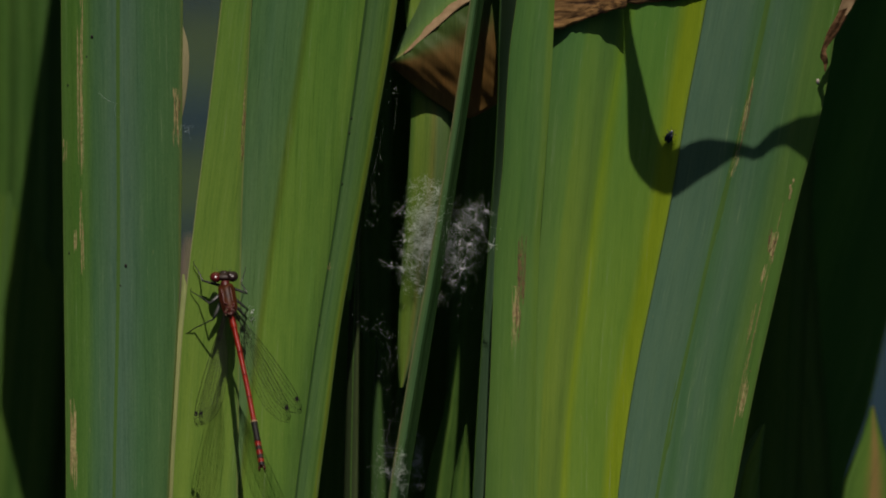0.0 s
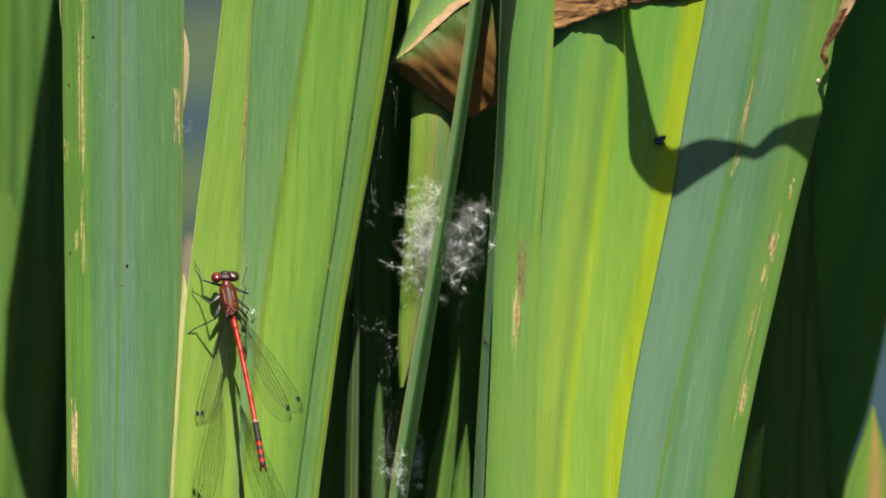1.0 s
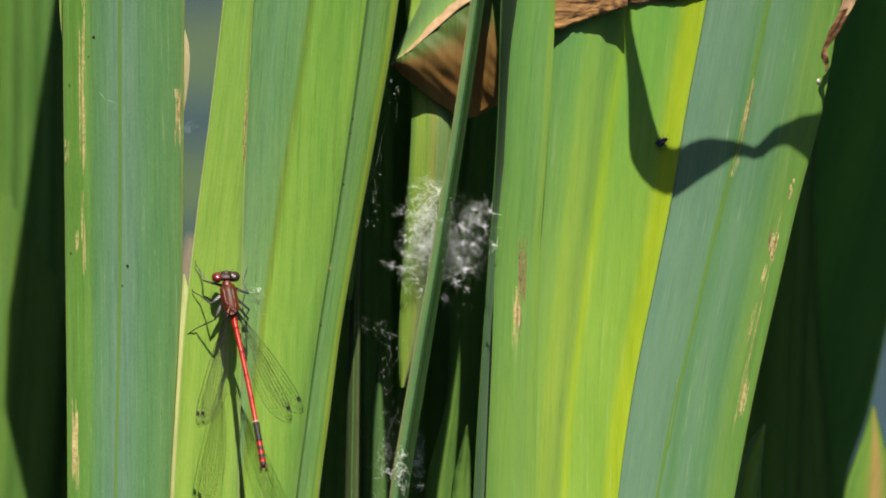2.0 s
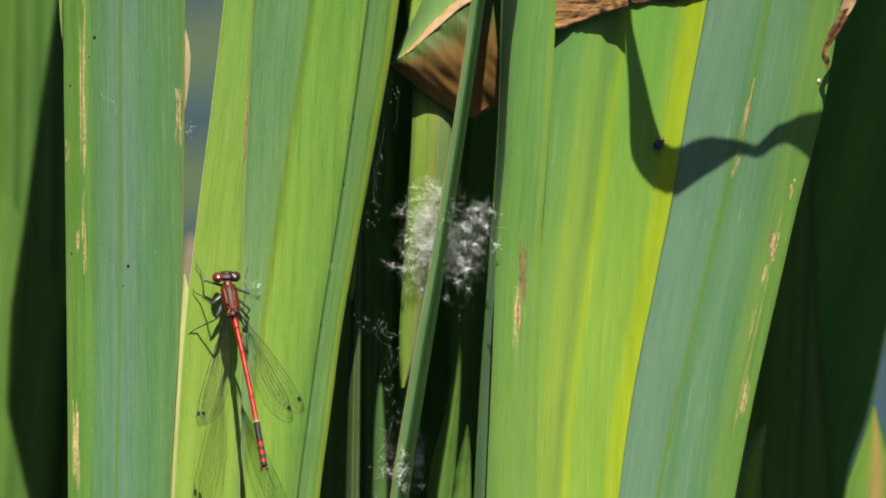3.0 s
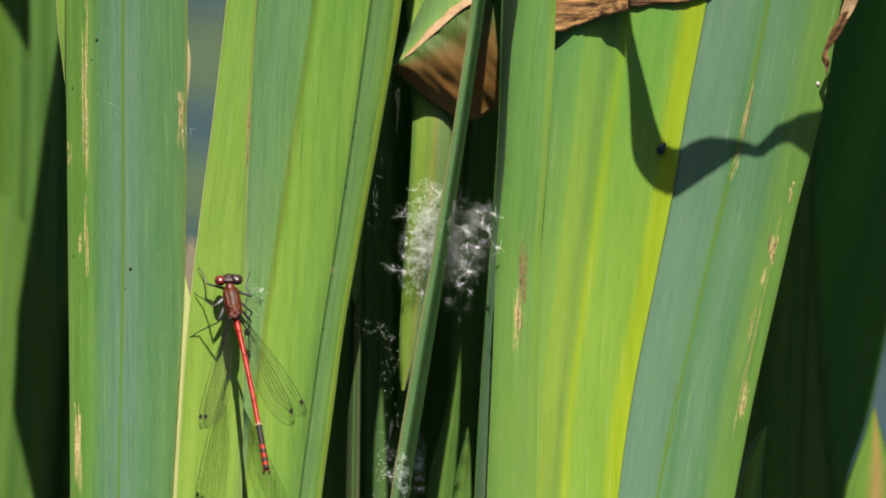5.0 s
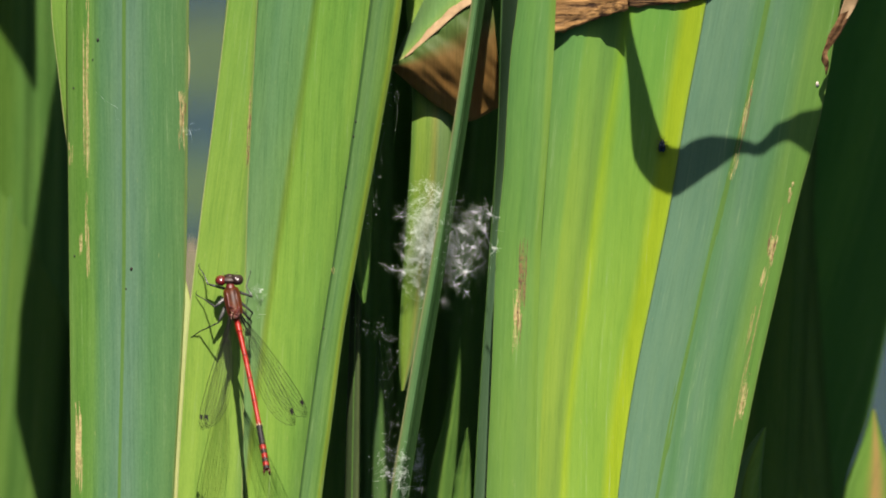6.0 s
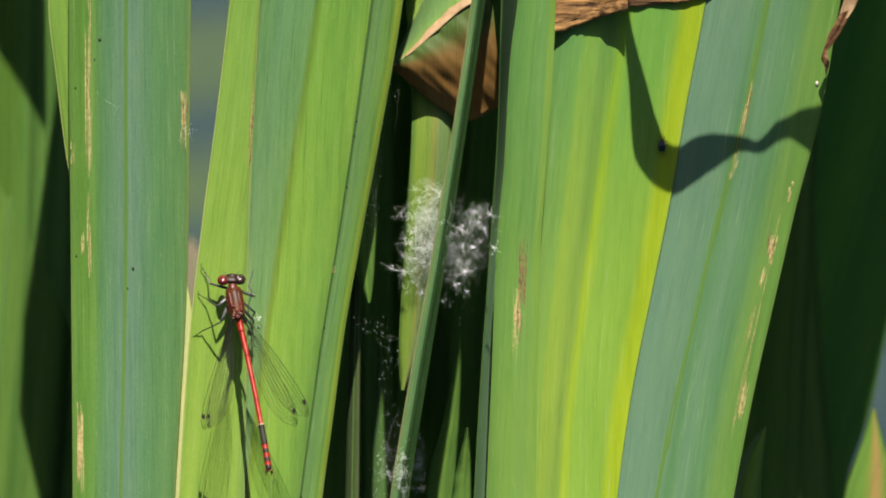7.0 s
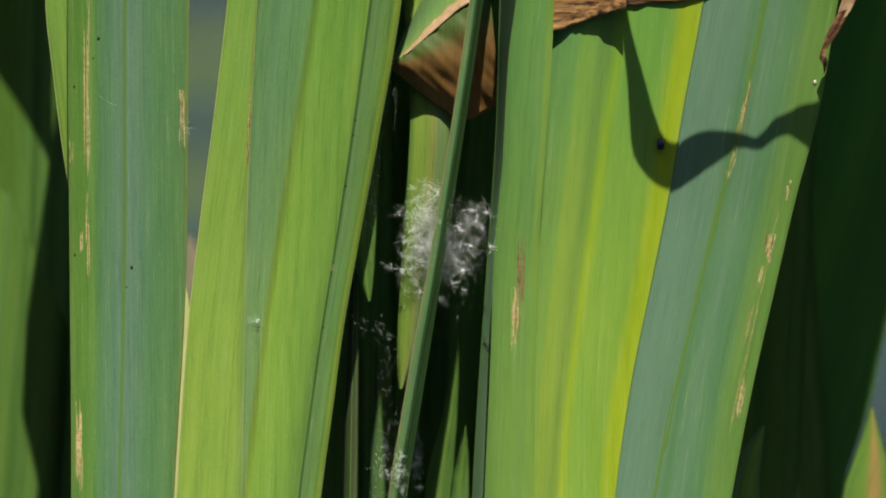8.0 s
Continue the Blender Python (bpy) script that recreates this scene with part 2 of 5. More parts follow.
MAT_TIP = leaf_material("leaf_withering", [(0.0, GREEN), (0.36, (0.13, 0.24, 0.04)), (0.48, (0.20, 0.24, 0.05)), (0.60, (0.34, 0.22, 0.08)), (0.70, (0.28, 0.22, 0.07)), (0.82, (0.14, 0.22, 0.04)), (1.0, GREEN)], bloom=0.0)
MAT_PALE = leaf_material("leaf_pale", [(0.0, (0.52, 0.55, 0.24)), (0.5, (0.58, 0.61, 0.28)), (1.0, (0.50, 0.54, 0.20))], bloom=0.0, glow=0.3)
# olive reed; low values stand in for the half shade it grows in
MAT_OLIVE = leaf_material("reed_olive_dimmed", [(0.0, (0.025, 0.04, 0.014)), (0.5, (0.04, 0.06, 0.022)), (0.7, (0.055, 0.08, 0.03)), (0.82, (0.085, 0.115, 0.045)), (1.0, (0.045, 0.07, 0.024))], bloom=0.0, rough=0.6)
MAT_REED = leaf_material("reed_dead", [(0.0, (0.22, 0.18, 0.14)), (0.5, (0.28, 0.23, 0.19)), (1.0, (0.22, 0.17, 0.13))], bloom=0.0, rough=0.7, glow=0.15)
MAT_RIB = stuff_material("midrib_green", (0.052, 0.118, 0.020), (0.070, 0.145, 0.028), (3, 0.1, 3), 0.6, 0.02, spec=0.2)
MAT_SCAR = stuff_material("dry_scar", (0.17, 0.115, 0.04), (0.45, 0.385, 0.17), (2.0, 0.5, 2.0), 0.75, 0.15)
MAT_SCAR_DULL = stuff_material("dull_scar", (0.11, 0.10, 0.03), (0.30, 0.28, 0.09), (2.0, 0.5, 2.0), 0.75, 0.1)
MAT_SCAR_DARK = stuff_material("dark_scar", (0.03, 0.020, 0.009), (0.205, 0.13, 0.045), (2.0, 0.7, 2.0), 0.7, 0.15)
MAT_EDGE = stuff_material("pale_margin", (0.28, 0.33, 0.10), (0.42, 0.46, 0.19), (3, 0.15, 3), 0.5, 0.02, glow=0.3)
MAT_EDGE_GREEN = stuff_material("green_margin", (0.09, 0.18, 0.03), (0.15, 0.24, 0.05), (3, 0.15, 3), 0.5, 0.02, glow=0.3)
MAT_EDGE_TAN = stuff_material("tan_margin", (0.11, 0.13, 0.045), (0.24, 0.22, 0.10), (3, 0.2, 3), 0.6, 0.05)
MAT_SPECK = stuff_material("black_speck", (0.006, 0.005, 0.004), (0.02, 0.015, 0.01), (2, 2, 2), 0.6, 0.02)
MAT_TANS = stuff_material("pale_speck", (0.34, 0.28, 0.24), (0.5, 0.44, 0.38), (2, 2, 2), 0.5, 0.05)
MAT_DRY = stuff_material("dry_leaf", (0.028, 0.011, 0.003), (0.37, 0.205, 0.070), (0.07, 1.1, 1.1), 0.7, 1.0, 7, 0.25, 0.12, contrast=0.13)
MAT_TAN = stuff_material("dry_tan", (0.20, 0.13, 0.06), (0.34, 0.235, 0.125), (0.5, 0.5, 0.5), 0.7, 0.1)
MAT_TIP_SHADED = stuff_material("tip_brown_shaded", (0.08, 0.034, 0.012), (0.26, 0.14, 0.06), (0.4, 0.9, 0.9), 0.65, 0.4, 6, 0.3, 0.25)


# ---- building helpers ----
def part(name, bm, material, parent=None, label="", smooth=True):
    me = bpy.data.meshes.new(name)
    bmesh.ops.recalc_face_normals(bm, faces=bm.faces[:])
    bm.to_mesh(me)
    bm.free()
    for p in me.polygons:
        p.use_smooth = smooth
    for m in material if isinstance(material, (list, tuple)) else [material]:
        me.materials.append(m)
    ob = new(name, me)
    ob.parent = parent
    if label:
        ob["label"] = label
    return ob


def glide(xs, ys, x):
    """Smooth course through a few heights with no overshoot."""
    xs, ys = np.asarray(xs, float), np.asarray(ys, float)
    h = np.diff(xs)
    s = np.diff(ys) / h
    m = np.zeros_like(ys)
    m[0], m[-1] = s[0], s[-1]
    for i in range(1, len(xs) - 1):
        m[i] = 0 if s[i - 1] * s[i] <= 0 else 2 * s[i - 1] * s[i] / (s[i - 1] + s[i])
    i = int(np.clip(np.searchsorted(xs, x) - 1, 0, len(h) - 1))
    t = (x - xs[i]) / h[i]
    return float((2 * t**3 - 3 * t**2 + 1) * ys[i] + (t**3 - 2 * t**2 + t) * h[i] * m[i]
                 + (3 * t**2 - 2 * t**3) * ys[i + 1] + (t**3 - t**2) * h[i] * m[i + 1])


class Blade:
    """A leaf blade: rows of height v, the two margins u as the camera sees them, and the depth d behind the front leaf,
    upward, in mm.
    """

    def __init__(self, rows, camber=0.6, thick=0.5, ribs=0.05, turn=0.0, twist=0.0, seed=1, fold=None):
        self.rows = sorted(rows)
        self.v = [r[0] for r in self.rows]
        self.camber, self.thick, self.turn, self.twist, self.fold = camber, thick, turn, twist, fold
        rnd = random.Random(seed)
        self.ribs = [rnd.uniform(-ribs, ribs) for _ in range(60)]
        self.rnd = rnd

    def at(self, f, v, lift=0.0):
        """Clump point (u, v, n) at the fraction f across and the height v."""
        a, b, d = (glide(self.v, [r[k] for r in self.rows], v) for k in (1, 2, 3))
        # scaled with depth so that the blade keeps its place in the camera's view
        k = 1 + d / FAR
        w = b - a
        q = f * 40
        i = int(min(q, 39))
        rib = self.ribs[i] * (1 - (q - i)) + self.ribs[i + 1] * (q - i)
        n = -d + self.camber * (1 - (2 * f - 1) ** 2) + rib + (self.turn + self.twist * min(1.0, max(0.0, v / 36))) * w * (f - 0.5)
        if self.fold:
            n -= self.fold[1] * max(0.0, 1 - abs(f - self.fold[0]) / 0.25)
        return Vector(((a + w * f) * k, v * k, n + lift))


def heights(v0, v1, near=2.5, far=18.0):
    out, v = [], v0
    while v < v1 - 1e-6:
        out.append(v)
        v += near if -56 < v < 54 else far
    return out + [v1]


def iris_leaf(name, blade, material, base, label, columns=22, near=2.5, group="iris leaves of the clump", v_range=None, rib=None, margin=None):
    """One leaf: an empty where it stands in the water, its blade and, where it shows, its midrib."""
    thing = new(name)
    thing.matrix_world = Matrix.Translation(base)
    tagged(thing, label, "leaf", group)
    v0, v1 = v_range or (blade.v[0], blade.v[-1])
    hs = heights(v0, v1, near)
    bm = bmesh.new()
    lay, gr = bm.loops.layers.uv.new("blade"), bm.loops.layers.uv.new("grain")
    fs = [i / columns for i in range(columns + 1)]
    if columns >= 16:          # close rows of points keep the edges crisp
        fs = [0, 0.004, 0.014] + fs[1:-1] + [0.986, 0.996, 1]
    rows = []
    for v in hs:
        row = []
        pts = [blade.at(f, v) for f in fs]
        for side in (1, -1):
            order = range(len(fs)) if side == 1 else range(len(fs) - 2, 0, -1)
            for i in order:
                f = fs[i]
                t = blade.thick * 0.5 * math.sqrt(max(0.0, 1 - (2 * f - 1) ** 6)) * side
                p = pts[i] + Vector((0, 0, t))
                row.append((bm.verts.new(spot(*p) - base), f))
        rows.append(row)
    count = len(rows[0])
    seed = blade.rnd.uniform(0, 400)
    for j in range(len(hs) - 1):
        wides = [(blade.at(1, v) - blade.at(0, v)).length for v in hs[j:j + 2]]
        for i in range(count):
            k = (i + 1) % count
            quad = [(rows[j][i], hs[j]), (rows[j][k], hs[j]), (rows[j + 1][k], hs[j + 1]), (rows[j + 1][i], hs[j + 1])]
            face = bm.faces.new([q[0][0] for q in quad])
            for lp, q, wide in zip(face.loops, quad, (wides[0], wides[0], wides[1], wides[1])):
                lp[lay].uv = (q[0][1], q[1] / 1000)
                lp[gr].uv = (q[0][1] * wide + seed, q[1])
    part("blade", bm, material, thing)
    if rib is not None:
        f, width, high = rib[:3]
        bm = bmesh.new()
        prev = None
        drift = rib[3:] and rib[3] or 0.0          # how far the rib moves across for each 100 mm of height
        for v in heights(max(v0, -70), min(v1, 120), 3.0):
            row = []
            for k in range(5):
                ff = f + drift * v / 100 + (k / 4 - 0.5) * width
                row.append(bm.verts.new(spot(*blade.at(ff, v, blade.thick * 0.48 + high * math.sin(math.pi * k / 4) - 0.02)) - base))
            if prev:
                for k in range(4):
                    bm.faces.new((prev[k], prev[k + 1], row[k + 1], row[k]))
            prev = row
        part("midrib", bm, MAT_RIB, thing, "darker green midrib")
    for f in (margin[3:] or (0, 1)) if margin else ():
        bm = bmesh.new()
        hs = heights(max(v0, -90), min(v1, 130), 2.2)
        pts = [spot(*blade.at(f, v)) - base for v in hs]
        tube(bm, pts, [margin[1] / 1000 * (1 + 0.3 * noise.noise(Vector((v * 0.3, f * 5, v0)))) for v in hs], 6)
        part("margin", bm, margin[0], thing, margin[2])
    return thing


def scar(thing, blade, base, f, v0, v1, width, material, seed=0, label="dry tan scar"):
    """A torn, dried patch along a leaf: ragged strips slightly proud of the blade."""
    rnd = random.Random(seed)
    bm = bmesh.new()
    strands = max(3, int(width / 0.11))
    for s in range(strands):
        off = (s / max(1, strands - 1) - 0.5) * width
        a = v0 + (v1 - v0) * rnd.uniform(0, 0.5)
        while a < v1:
            b = min(v1, a + rnd.uniform(0.25, 0.8) * (v1 - v0))
            w = rnd.uniform(0.035, 0.115)
            prev, steps = None, max(4, int((b - a) / 0.5))
            lift = rnd.uniform(0.02, 0.07)
            drift = rnd.uniform(-0.2, 0.2)
            for q in range(steps + 1):
                v = a + (b - a) * q / steps
                fat = w * (0.15 + 0.85 * min(1, 4 * q / steps, 4 - 4 * q / steps)) * rnd.uniform(0.45, 1.35)
                wide = (blade.at(1, v) - blade.at(0, v)).length
                mid = f + (off + drift * q / steps + rnd.uniform(-0.04, 0.04)) / wide
                row = [bm.verts.new(spot(*blade.at(mid + k * fat / wide, v, blade.thick * 0.5 + (lift if k == 0 else -0.02))) - base) for k in (-1, 0, 1)]
                if prev:
                    for k in range(2):
                        bm.faces.new((prev[k], prev[k + 1], row[k + 1], row[k]))
                prev = row
            a = b + rnd.uniform(0.1, 0.6) * (v1 - v0)
    return part("dry_scar", bm, material, thing, label)


def tube(bm, points, radii, sides=8, caps=True, mat=0):
    """A tube along points (Vectors), with a radius for each."""
    rings = []
    up = Vector((0.3, 0.2, 0.93))
    for i, p in enumerate(points):
        a, b = points[max(0, i - 1)], points[min(len(points) - 1, i + 1)]
        d = (b - a).normalized()
        x = d.cross(up)
        x = (x if x.length > 1e-6 else d.cross(Vector((1, 0, 0)))).normalized()
        y = d.cross(x)
        r = radii[i] if isinstance(radii, (list, tuple)) else radii
        rx, ry = r if isinstance(r, tuple) else (r, r)
        rings.append([bm.verts.new(p + x * (rx * math.cos(2 * math.pi * k / sides)) + y * (ry * math.sin(2 * math.pi * k / sides))) for k in range(sides)])
    for i in range(len(rings) - 1):
        for k in range(sides):
            f = bm.faces.new((rings[i][k], rings[i][(k + 1) % sides], rings[i + 1][(k + 1) % sides], rings[i + 1][k]))
            f.material_index = mat
    if caps:
        for ring in (rings[0], rings[-1]):
            f = bm.faces.new(ring)
            f.material_index = mat
    return rings


def ball(bm, centre, radii, segments=16, rings=10, mat=0):
    made = bmesh.ops.create_uvsphere(bm, u_segments=segments, v_segments=rings, radius=1.0)
    for v in made["verts"]:
        v.co = Vector((v.co.x * radii[0], v.co.y * radii[1], v.co.z * radii[2])) + Vector(centre)
    for v in made["verts"]:
        for f in v.link_faces:
            f.material_index = mat


def bead(bm, p, r):
    """A tiny eight-sided grain."""
    v = [bm.verts.new(p + Vector(d) * r) for d in ((1, 0, 0), (0, 1, 0), (-1, 0, 0), (0, -1, 0), (0, 0, 1), (0, 0, -1))]
    for k in range(4):
        bm.faces.new((v[k], v[(k + 1) % 4], v[4]))
        bm.faces.new((v[(k + 1) % 4], v[k], v[5]))


# ---- water ----
def water_material():
    m, t, bsdf, out = blank("pond_water")
    tc = t.nodes.new("ShaderNodeTexCoord")
    n = noise_at(t, tc.outputs["Object"], 2.6, 3, 0.5)
    # blue of the reflected sky put into the water's base colour
    sky_blue = ramp(t, [(0.4, (0.004, 0.018, 0.046)), (0.62, (0.005, 0.026, 0.058))])
    link(t, n.outputs[0], sky_blue.inputs[0])
    link(t, sky_blue.outputs[0], bsdf.inputs["Base Color"])
    bsdf.inputs["Roughness"].default_value = 0.10
    bsdf.inputs["IOR"].default_value = 1.33
    w = noise_at(t, tc.outputs["Object"], 1.0, 4, 0.45)
    b = t.nodes.new("ShaderNodeBump")
    b.inputs["Strength"].default_value, b.inputs["Distance"].default_value = 1.0, 0.08
    link(t, w.outputs[0], b.inputs["Height"])
    link(t, b.outputs[0], bsdf.inputs["Normal"])
    return m


bm = bmesh.new()
bmesh.ops.create_grid(bm, x_segments=40, y_segments=40, size=600)
water = tagged(part("water", bm, water_material()), "dark rippled pond water", "water", kind="structure")


def shore_ring():
    """An unseen green ring added round the pond, raised to block low sky and give green fill."""
    m, t, bsdf, out = blank("shore_ring_green")
    tc = t.nodes.new("ShaderNodeTexCoord")
    n = noise_at(t, tc.outputs["Object"], 1.2, 8, 0.7)
    r = ramp(t, [(0.3, (0.016, 0.026, 0.009)), (0.7, (0.05, 0.075, 0.024))])
    link(t, n.outputs[0], r.inputs[0])
    link(t, r.outputs[0], bsdf.inputs["Base Color"])
    bsdf.inputs["Roughness"].default_value = 0.9
    bm = bmesh.new()
    count = 160
    rings = []
    for i in range(count):
        a = 2 * math.pi * i / count
        row = []
        for k, (r0, z) in enumerate(((14, -0.3), (15, 0.6), (16, 2.4), (17, 5.2), (18.5, 8.2), (22, 9.8), (40, 7.0))):
            q = noise.noise(Vector((math.cos(a) * 3, math.sin(a) * 3, k * 0.7)))
            rr = r0 + q * (0.4 + 0.5 * k)
            row.append(bm.verts.new((math.cos(a) * rr, math.sin(a) * rr, z * (1 + 0.35 * q))))
        rings.append(row)
    for i in range(count):
        a, b = rings[i], rings[(i + 1) % count]
        for k in range(6):
            bm.faces.new((a[k], a[k + 1], b[k + 1], b[k]))
    return tagged(part("backdrop", bm, m), "unseen green ring round the pond that blocks the low sky", "shore", kind="structure")


shore_ring()


MAT_WEED = stuff_material("pond_weed", (0.018, 0.036, 0.006), (0.055, 0.088, 0.016), (0.05, 0.05, 0.05), 0.6, 4.0, contrast=0.15)


def pond_weed(x, y, wide, deep, seed):
    """A floating mat of weed: a ragged low cushion, thickest in the middle."""
    bm = bmesh.new()
    rings = []
    for k in range(7):
        f = k / 6
        rings.append([bm.verts.new((wide * f * q * math.cos(a), deep * f * q * math.sin(a), 0.012 * (1 - f ** 3) * (1 + 0.5 * noise.noise(Vector((math.cos(a) * 5 * f, math.sin(a) * 5 * f, seed)))) - 0.002))
                      for a in (2 * math.pi * i / 48 for i in range(48)) for q in (1 + 0.3 * noise.noise(Vector((math.cos(a) * 2, math.sin(a) * 2, seed * 3.3))),)])
    for k in range(6):
        for i in range(48):
            j = (i + 1) % 48
            if k:
                bm.faces.new((rings[k][i], rings[k + 1][i], rings[k + 1][j], rings[k][j]))
            else:
                bm.faces.new((rings[0][0], rings[1][i], rings[1][j]))
    ob = tagged(part("pond_weed", bm, MAT_WEED), "floating mat of green weed on the pond", "pond weed", "mats of weed on the pond")
    ob.location = (x, y, 0.0)


for x, y, wide, deep, seed in ((-0.15, 3.84, 0.30, 0.09, 1), (-0.13, 3.22, 0.26, 0.075, 2), (0.62, 4.6, 0.4, 0.2, 3), (0.36, 3.0, 0.3, 0.14, 4)):
    pond_weed(x, y, wide, deep, seed)

# ---- the front leaves ----
def base_of(blade):
    r = blade.rows[0]
    p = spot(*blade.at(0.5, r[0]))
    return p


def leaf(name, rows, material, label, **kw):
    keys = {k: kw.pop(k) for k in ("camber", "thick", "ribs", "turn", "twist", "seed", "fold") if k in kw}
    blade = Blade(rows, **keys)
    base = base_of(blade)
    return iris_leaf(name, blade, material, base, label, **kw), blade, base


V0 = -445.0
leaf_a, blade_a, base_a = leaf("iris_leaf", [(V0, -70, -50, -35), (-120, -66.6, -49.5, -10), (-44.1, -66.0, -47.9, -2.2), (0, -66.4, -45.7, 0.7), (44.1, -66.8, -45.3, 1.1),
    (100, -64.8, -44, 0.4), (150, -61, -42, -1), (250, -56, -43, -2), (330, -50, -49, 0)], MAT_A, "tall blue-green iris leaf with tan streaks along its margin",
    columns=40, seed=3, margin=(MAT_EDGE_GREEN, 0.09, "thin green margin"), rib=(0.47, 0.05, 0.05), camber=0.8, turn=0.05)
leaf_b1, blade_b1, base_b1 = leaf("iris_leaf", [(V0, -60, -44, -31.0), (-120, -50.5, -39, -12.0), (-44.1, -47.2, -35.6, -3.8), (-15.9, -45.4, -35.2, -2.0), (4.1, -43.2, -34.8, -1.0), (24.1, -40.6, -34.0, -0.8),
    (44.1, -38.2, -32.9, -0.6), (150, -26, -22.5, -0.6), (230, -16, -15.6, 0.4)], MAT_B1, "bright yellow-green iris leaf with a damselfly on it",
    columns=24, seed=5, margin=(MAT_EDGE, 0.10, "thin pale margin", 0), camber=0.35, turn=-0.04)
leaf_b2, blade_b2, base_b2 = leaf("iris_leaf", [(V0, -56, -40, -29.0), (-120, -47, -31, -10.0), (-44.1, -42.9, -25.0, -1.8), (-15.9, -42.0, -21.3, -0.0), (4.1, -41.0, -18.2, 1.0), (24.1, -40.0, -15.2, 1.2),
    (44.1, -38.4, -12.3, 1.4), (150, -25, 1, 3.4), (250, -10, 8, 6.4), (340, 7, 8, 12.4)], MAT_B2, "two-toned green iris leaf, grey-green and yellow-green",
    columns=40, seed=8, margin=(MAT_EDGE_GREEN, 0.09, "thin green margin"), camber=0.5, turn=-0.03)
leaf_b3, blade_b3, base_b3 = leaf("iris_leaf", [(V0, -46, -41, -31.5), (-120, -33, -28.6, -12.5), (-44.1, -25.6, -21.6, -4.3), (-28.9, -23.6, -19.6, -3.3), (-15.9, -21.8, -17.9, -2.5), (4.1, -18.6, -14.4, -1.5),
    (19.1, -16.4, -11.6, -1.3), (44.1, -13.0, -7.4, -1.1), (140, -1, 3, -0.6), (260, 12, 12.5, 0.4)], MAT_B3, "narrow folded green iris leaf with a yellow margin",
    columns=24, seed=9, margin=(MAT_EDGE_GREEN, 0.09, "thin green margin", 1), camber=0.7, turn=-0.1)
leaf_cr, blade_cr, base_cr = leaf("iris_leaf", [(V0, -4.0, 18, -28.8), (-120, 18.7, 38, -10.0), (-44.1, 29.7, 51.6, -2.2), (-25.9, 32.3, 55.1, -0.9), (-5.9, 36.3, 59.6, 0.2), (9.1, 39.3, 63.1, 0.8), (24.1, 41.8, 67.1, 0.8), (44.1, 45.5, 70.6, 1.0),
    (150, 62.0, 94, 2.1), (250, 88.0, 118, 4.1), (360, 128.0, 129, 8.1)], MAT_CR, "broad blue-green iris leaf with brown flecks at its margin",
    columns=44, seed=12, margin=(MAT_EDGE_GREEN, 0.09, "thin green margin"), camber=0.9, rib=(0.435, 0.06, 0.05, 0.12), turn=-0.03)
leaf_cl, blade_cl, base_cl = leaf("iris_leaf", [(V0, 0, 22, -30.0), (-120, 7, 25, -11.0), (-44.1, 8.6, 31.1, -2.8), (-25.9, 9.0, 33.6, -1.6), (-5.9, 10.4, 37.6, -0.4), (9.1, 11.4, 40.6, 0.1), (24.1, 12.8, 43.1, 0.2), (44.1, 15.0, 46.8, 0.4),
    (150, 24, 62, 0.4), (250, 38, 66, 2.4), (340, 62, 63, 8.4)], MAT_CL, "broad sunlit yellow-green iris leaf with long streaks",
    columns=48, seed=14, thick=0.22, margin=(MAT_EDGE_GREEN, 0.06, "thin yellow-green margin"), camber=0.9, turn=0.02)
leaf_c0, blade_c0, base_c0 = leaf("iris_leaf", [(V0, -2, 8, -35.0), (-120, 5.5, 14.5, -16.0), (-44.1, 7.8, 16.4, -7.8), (-20.9, 8.8, 16.8, -6.3), (0, 9.6, 17.4, -5.0), (14.1, 10.9, 18.4, -4.9), (34.1, 12.1, 19.7, -4.7), (44.1, 13.4, 20.1, -4.6),
    (150, 22, 27, -4.6), (240, 30, 30.5, -3.6)], MAT_C0, "narrow green iris leaf with a brown scar",
    columns=24, seed=16, thick=0.25, margin=(MAT_EDGE_GREEN, 0.07, "thin green margin", 0), camber=0.5, turn=0.05)
# the twist turns the upper part edge-on so that it goes dark like shade
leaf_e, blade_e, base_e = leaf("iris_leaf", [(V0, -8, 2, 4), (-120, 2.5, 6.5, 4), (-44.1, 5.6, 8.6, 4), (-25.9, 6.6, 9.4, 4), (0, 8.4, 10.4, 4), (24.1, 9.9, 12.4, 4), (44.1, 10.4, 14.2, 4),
    (150, 18, 22, 4), (300, 28, 28.5, 4)], MAT_E, "grey-green iris leaf seen edge-on, twisted to darken at the top", columns=12, seed=18, margin=(MAT_RIB, 0.06, "dark green margin", 0), camber=0.2, turn=-0.9, twist=-4.5)
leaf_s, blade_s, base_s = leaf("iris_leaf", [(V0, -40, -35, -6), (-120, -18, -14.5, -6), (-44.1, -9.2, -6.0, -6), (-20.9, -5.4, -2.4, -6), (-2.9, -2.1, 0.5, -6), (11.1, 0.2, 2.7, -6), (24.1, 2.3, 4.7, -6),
    (44.1, 5.2, 7.6, -6), (130, 16, 18.4, -6), (220, 27, 27.5, -6)], MAT_S, "slender green leaf with a dry tan margin, one half coloured as shade", columns=16, seed=20, margin=(MAT_EDGE_TAN, 0.08, "dry tan margin", 0), camber=0.5, fold=(0.55, -0.5), turn=-0.1)

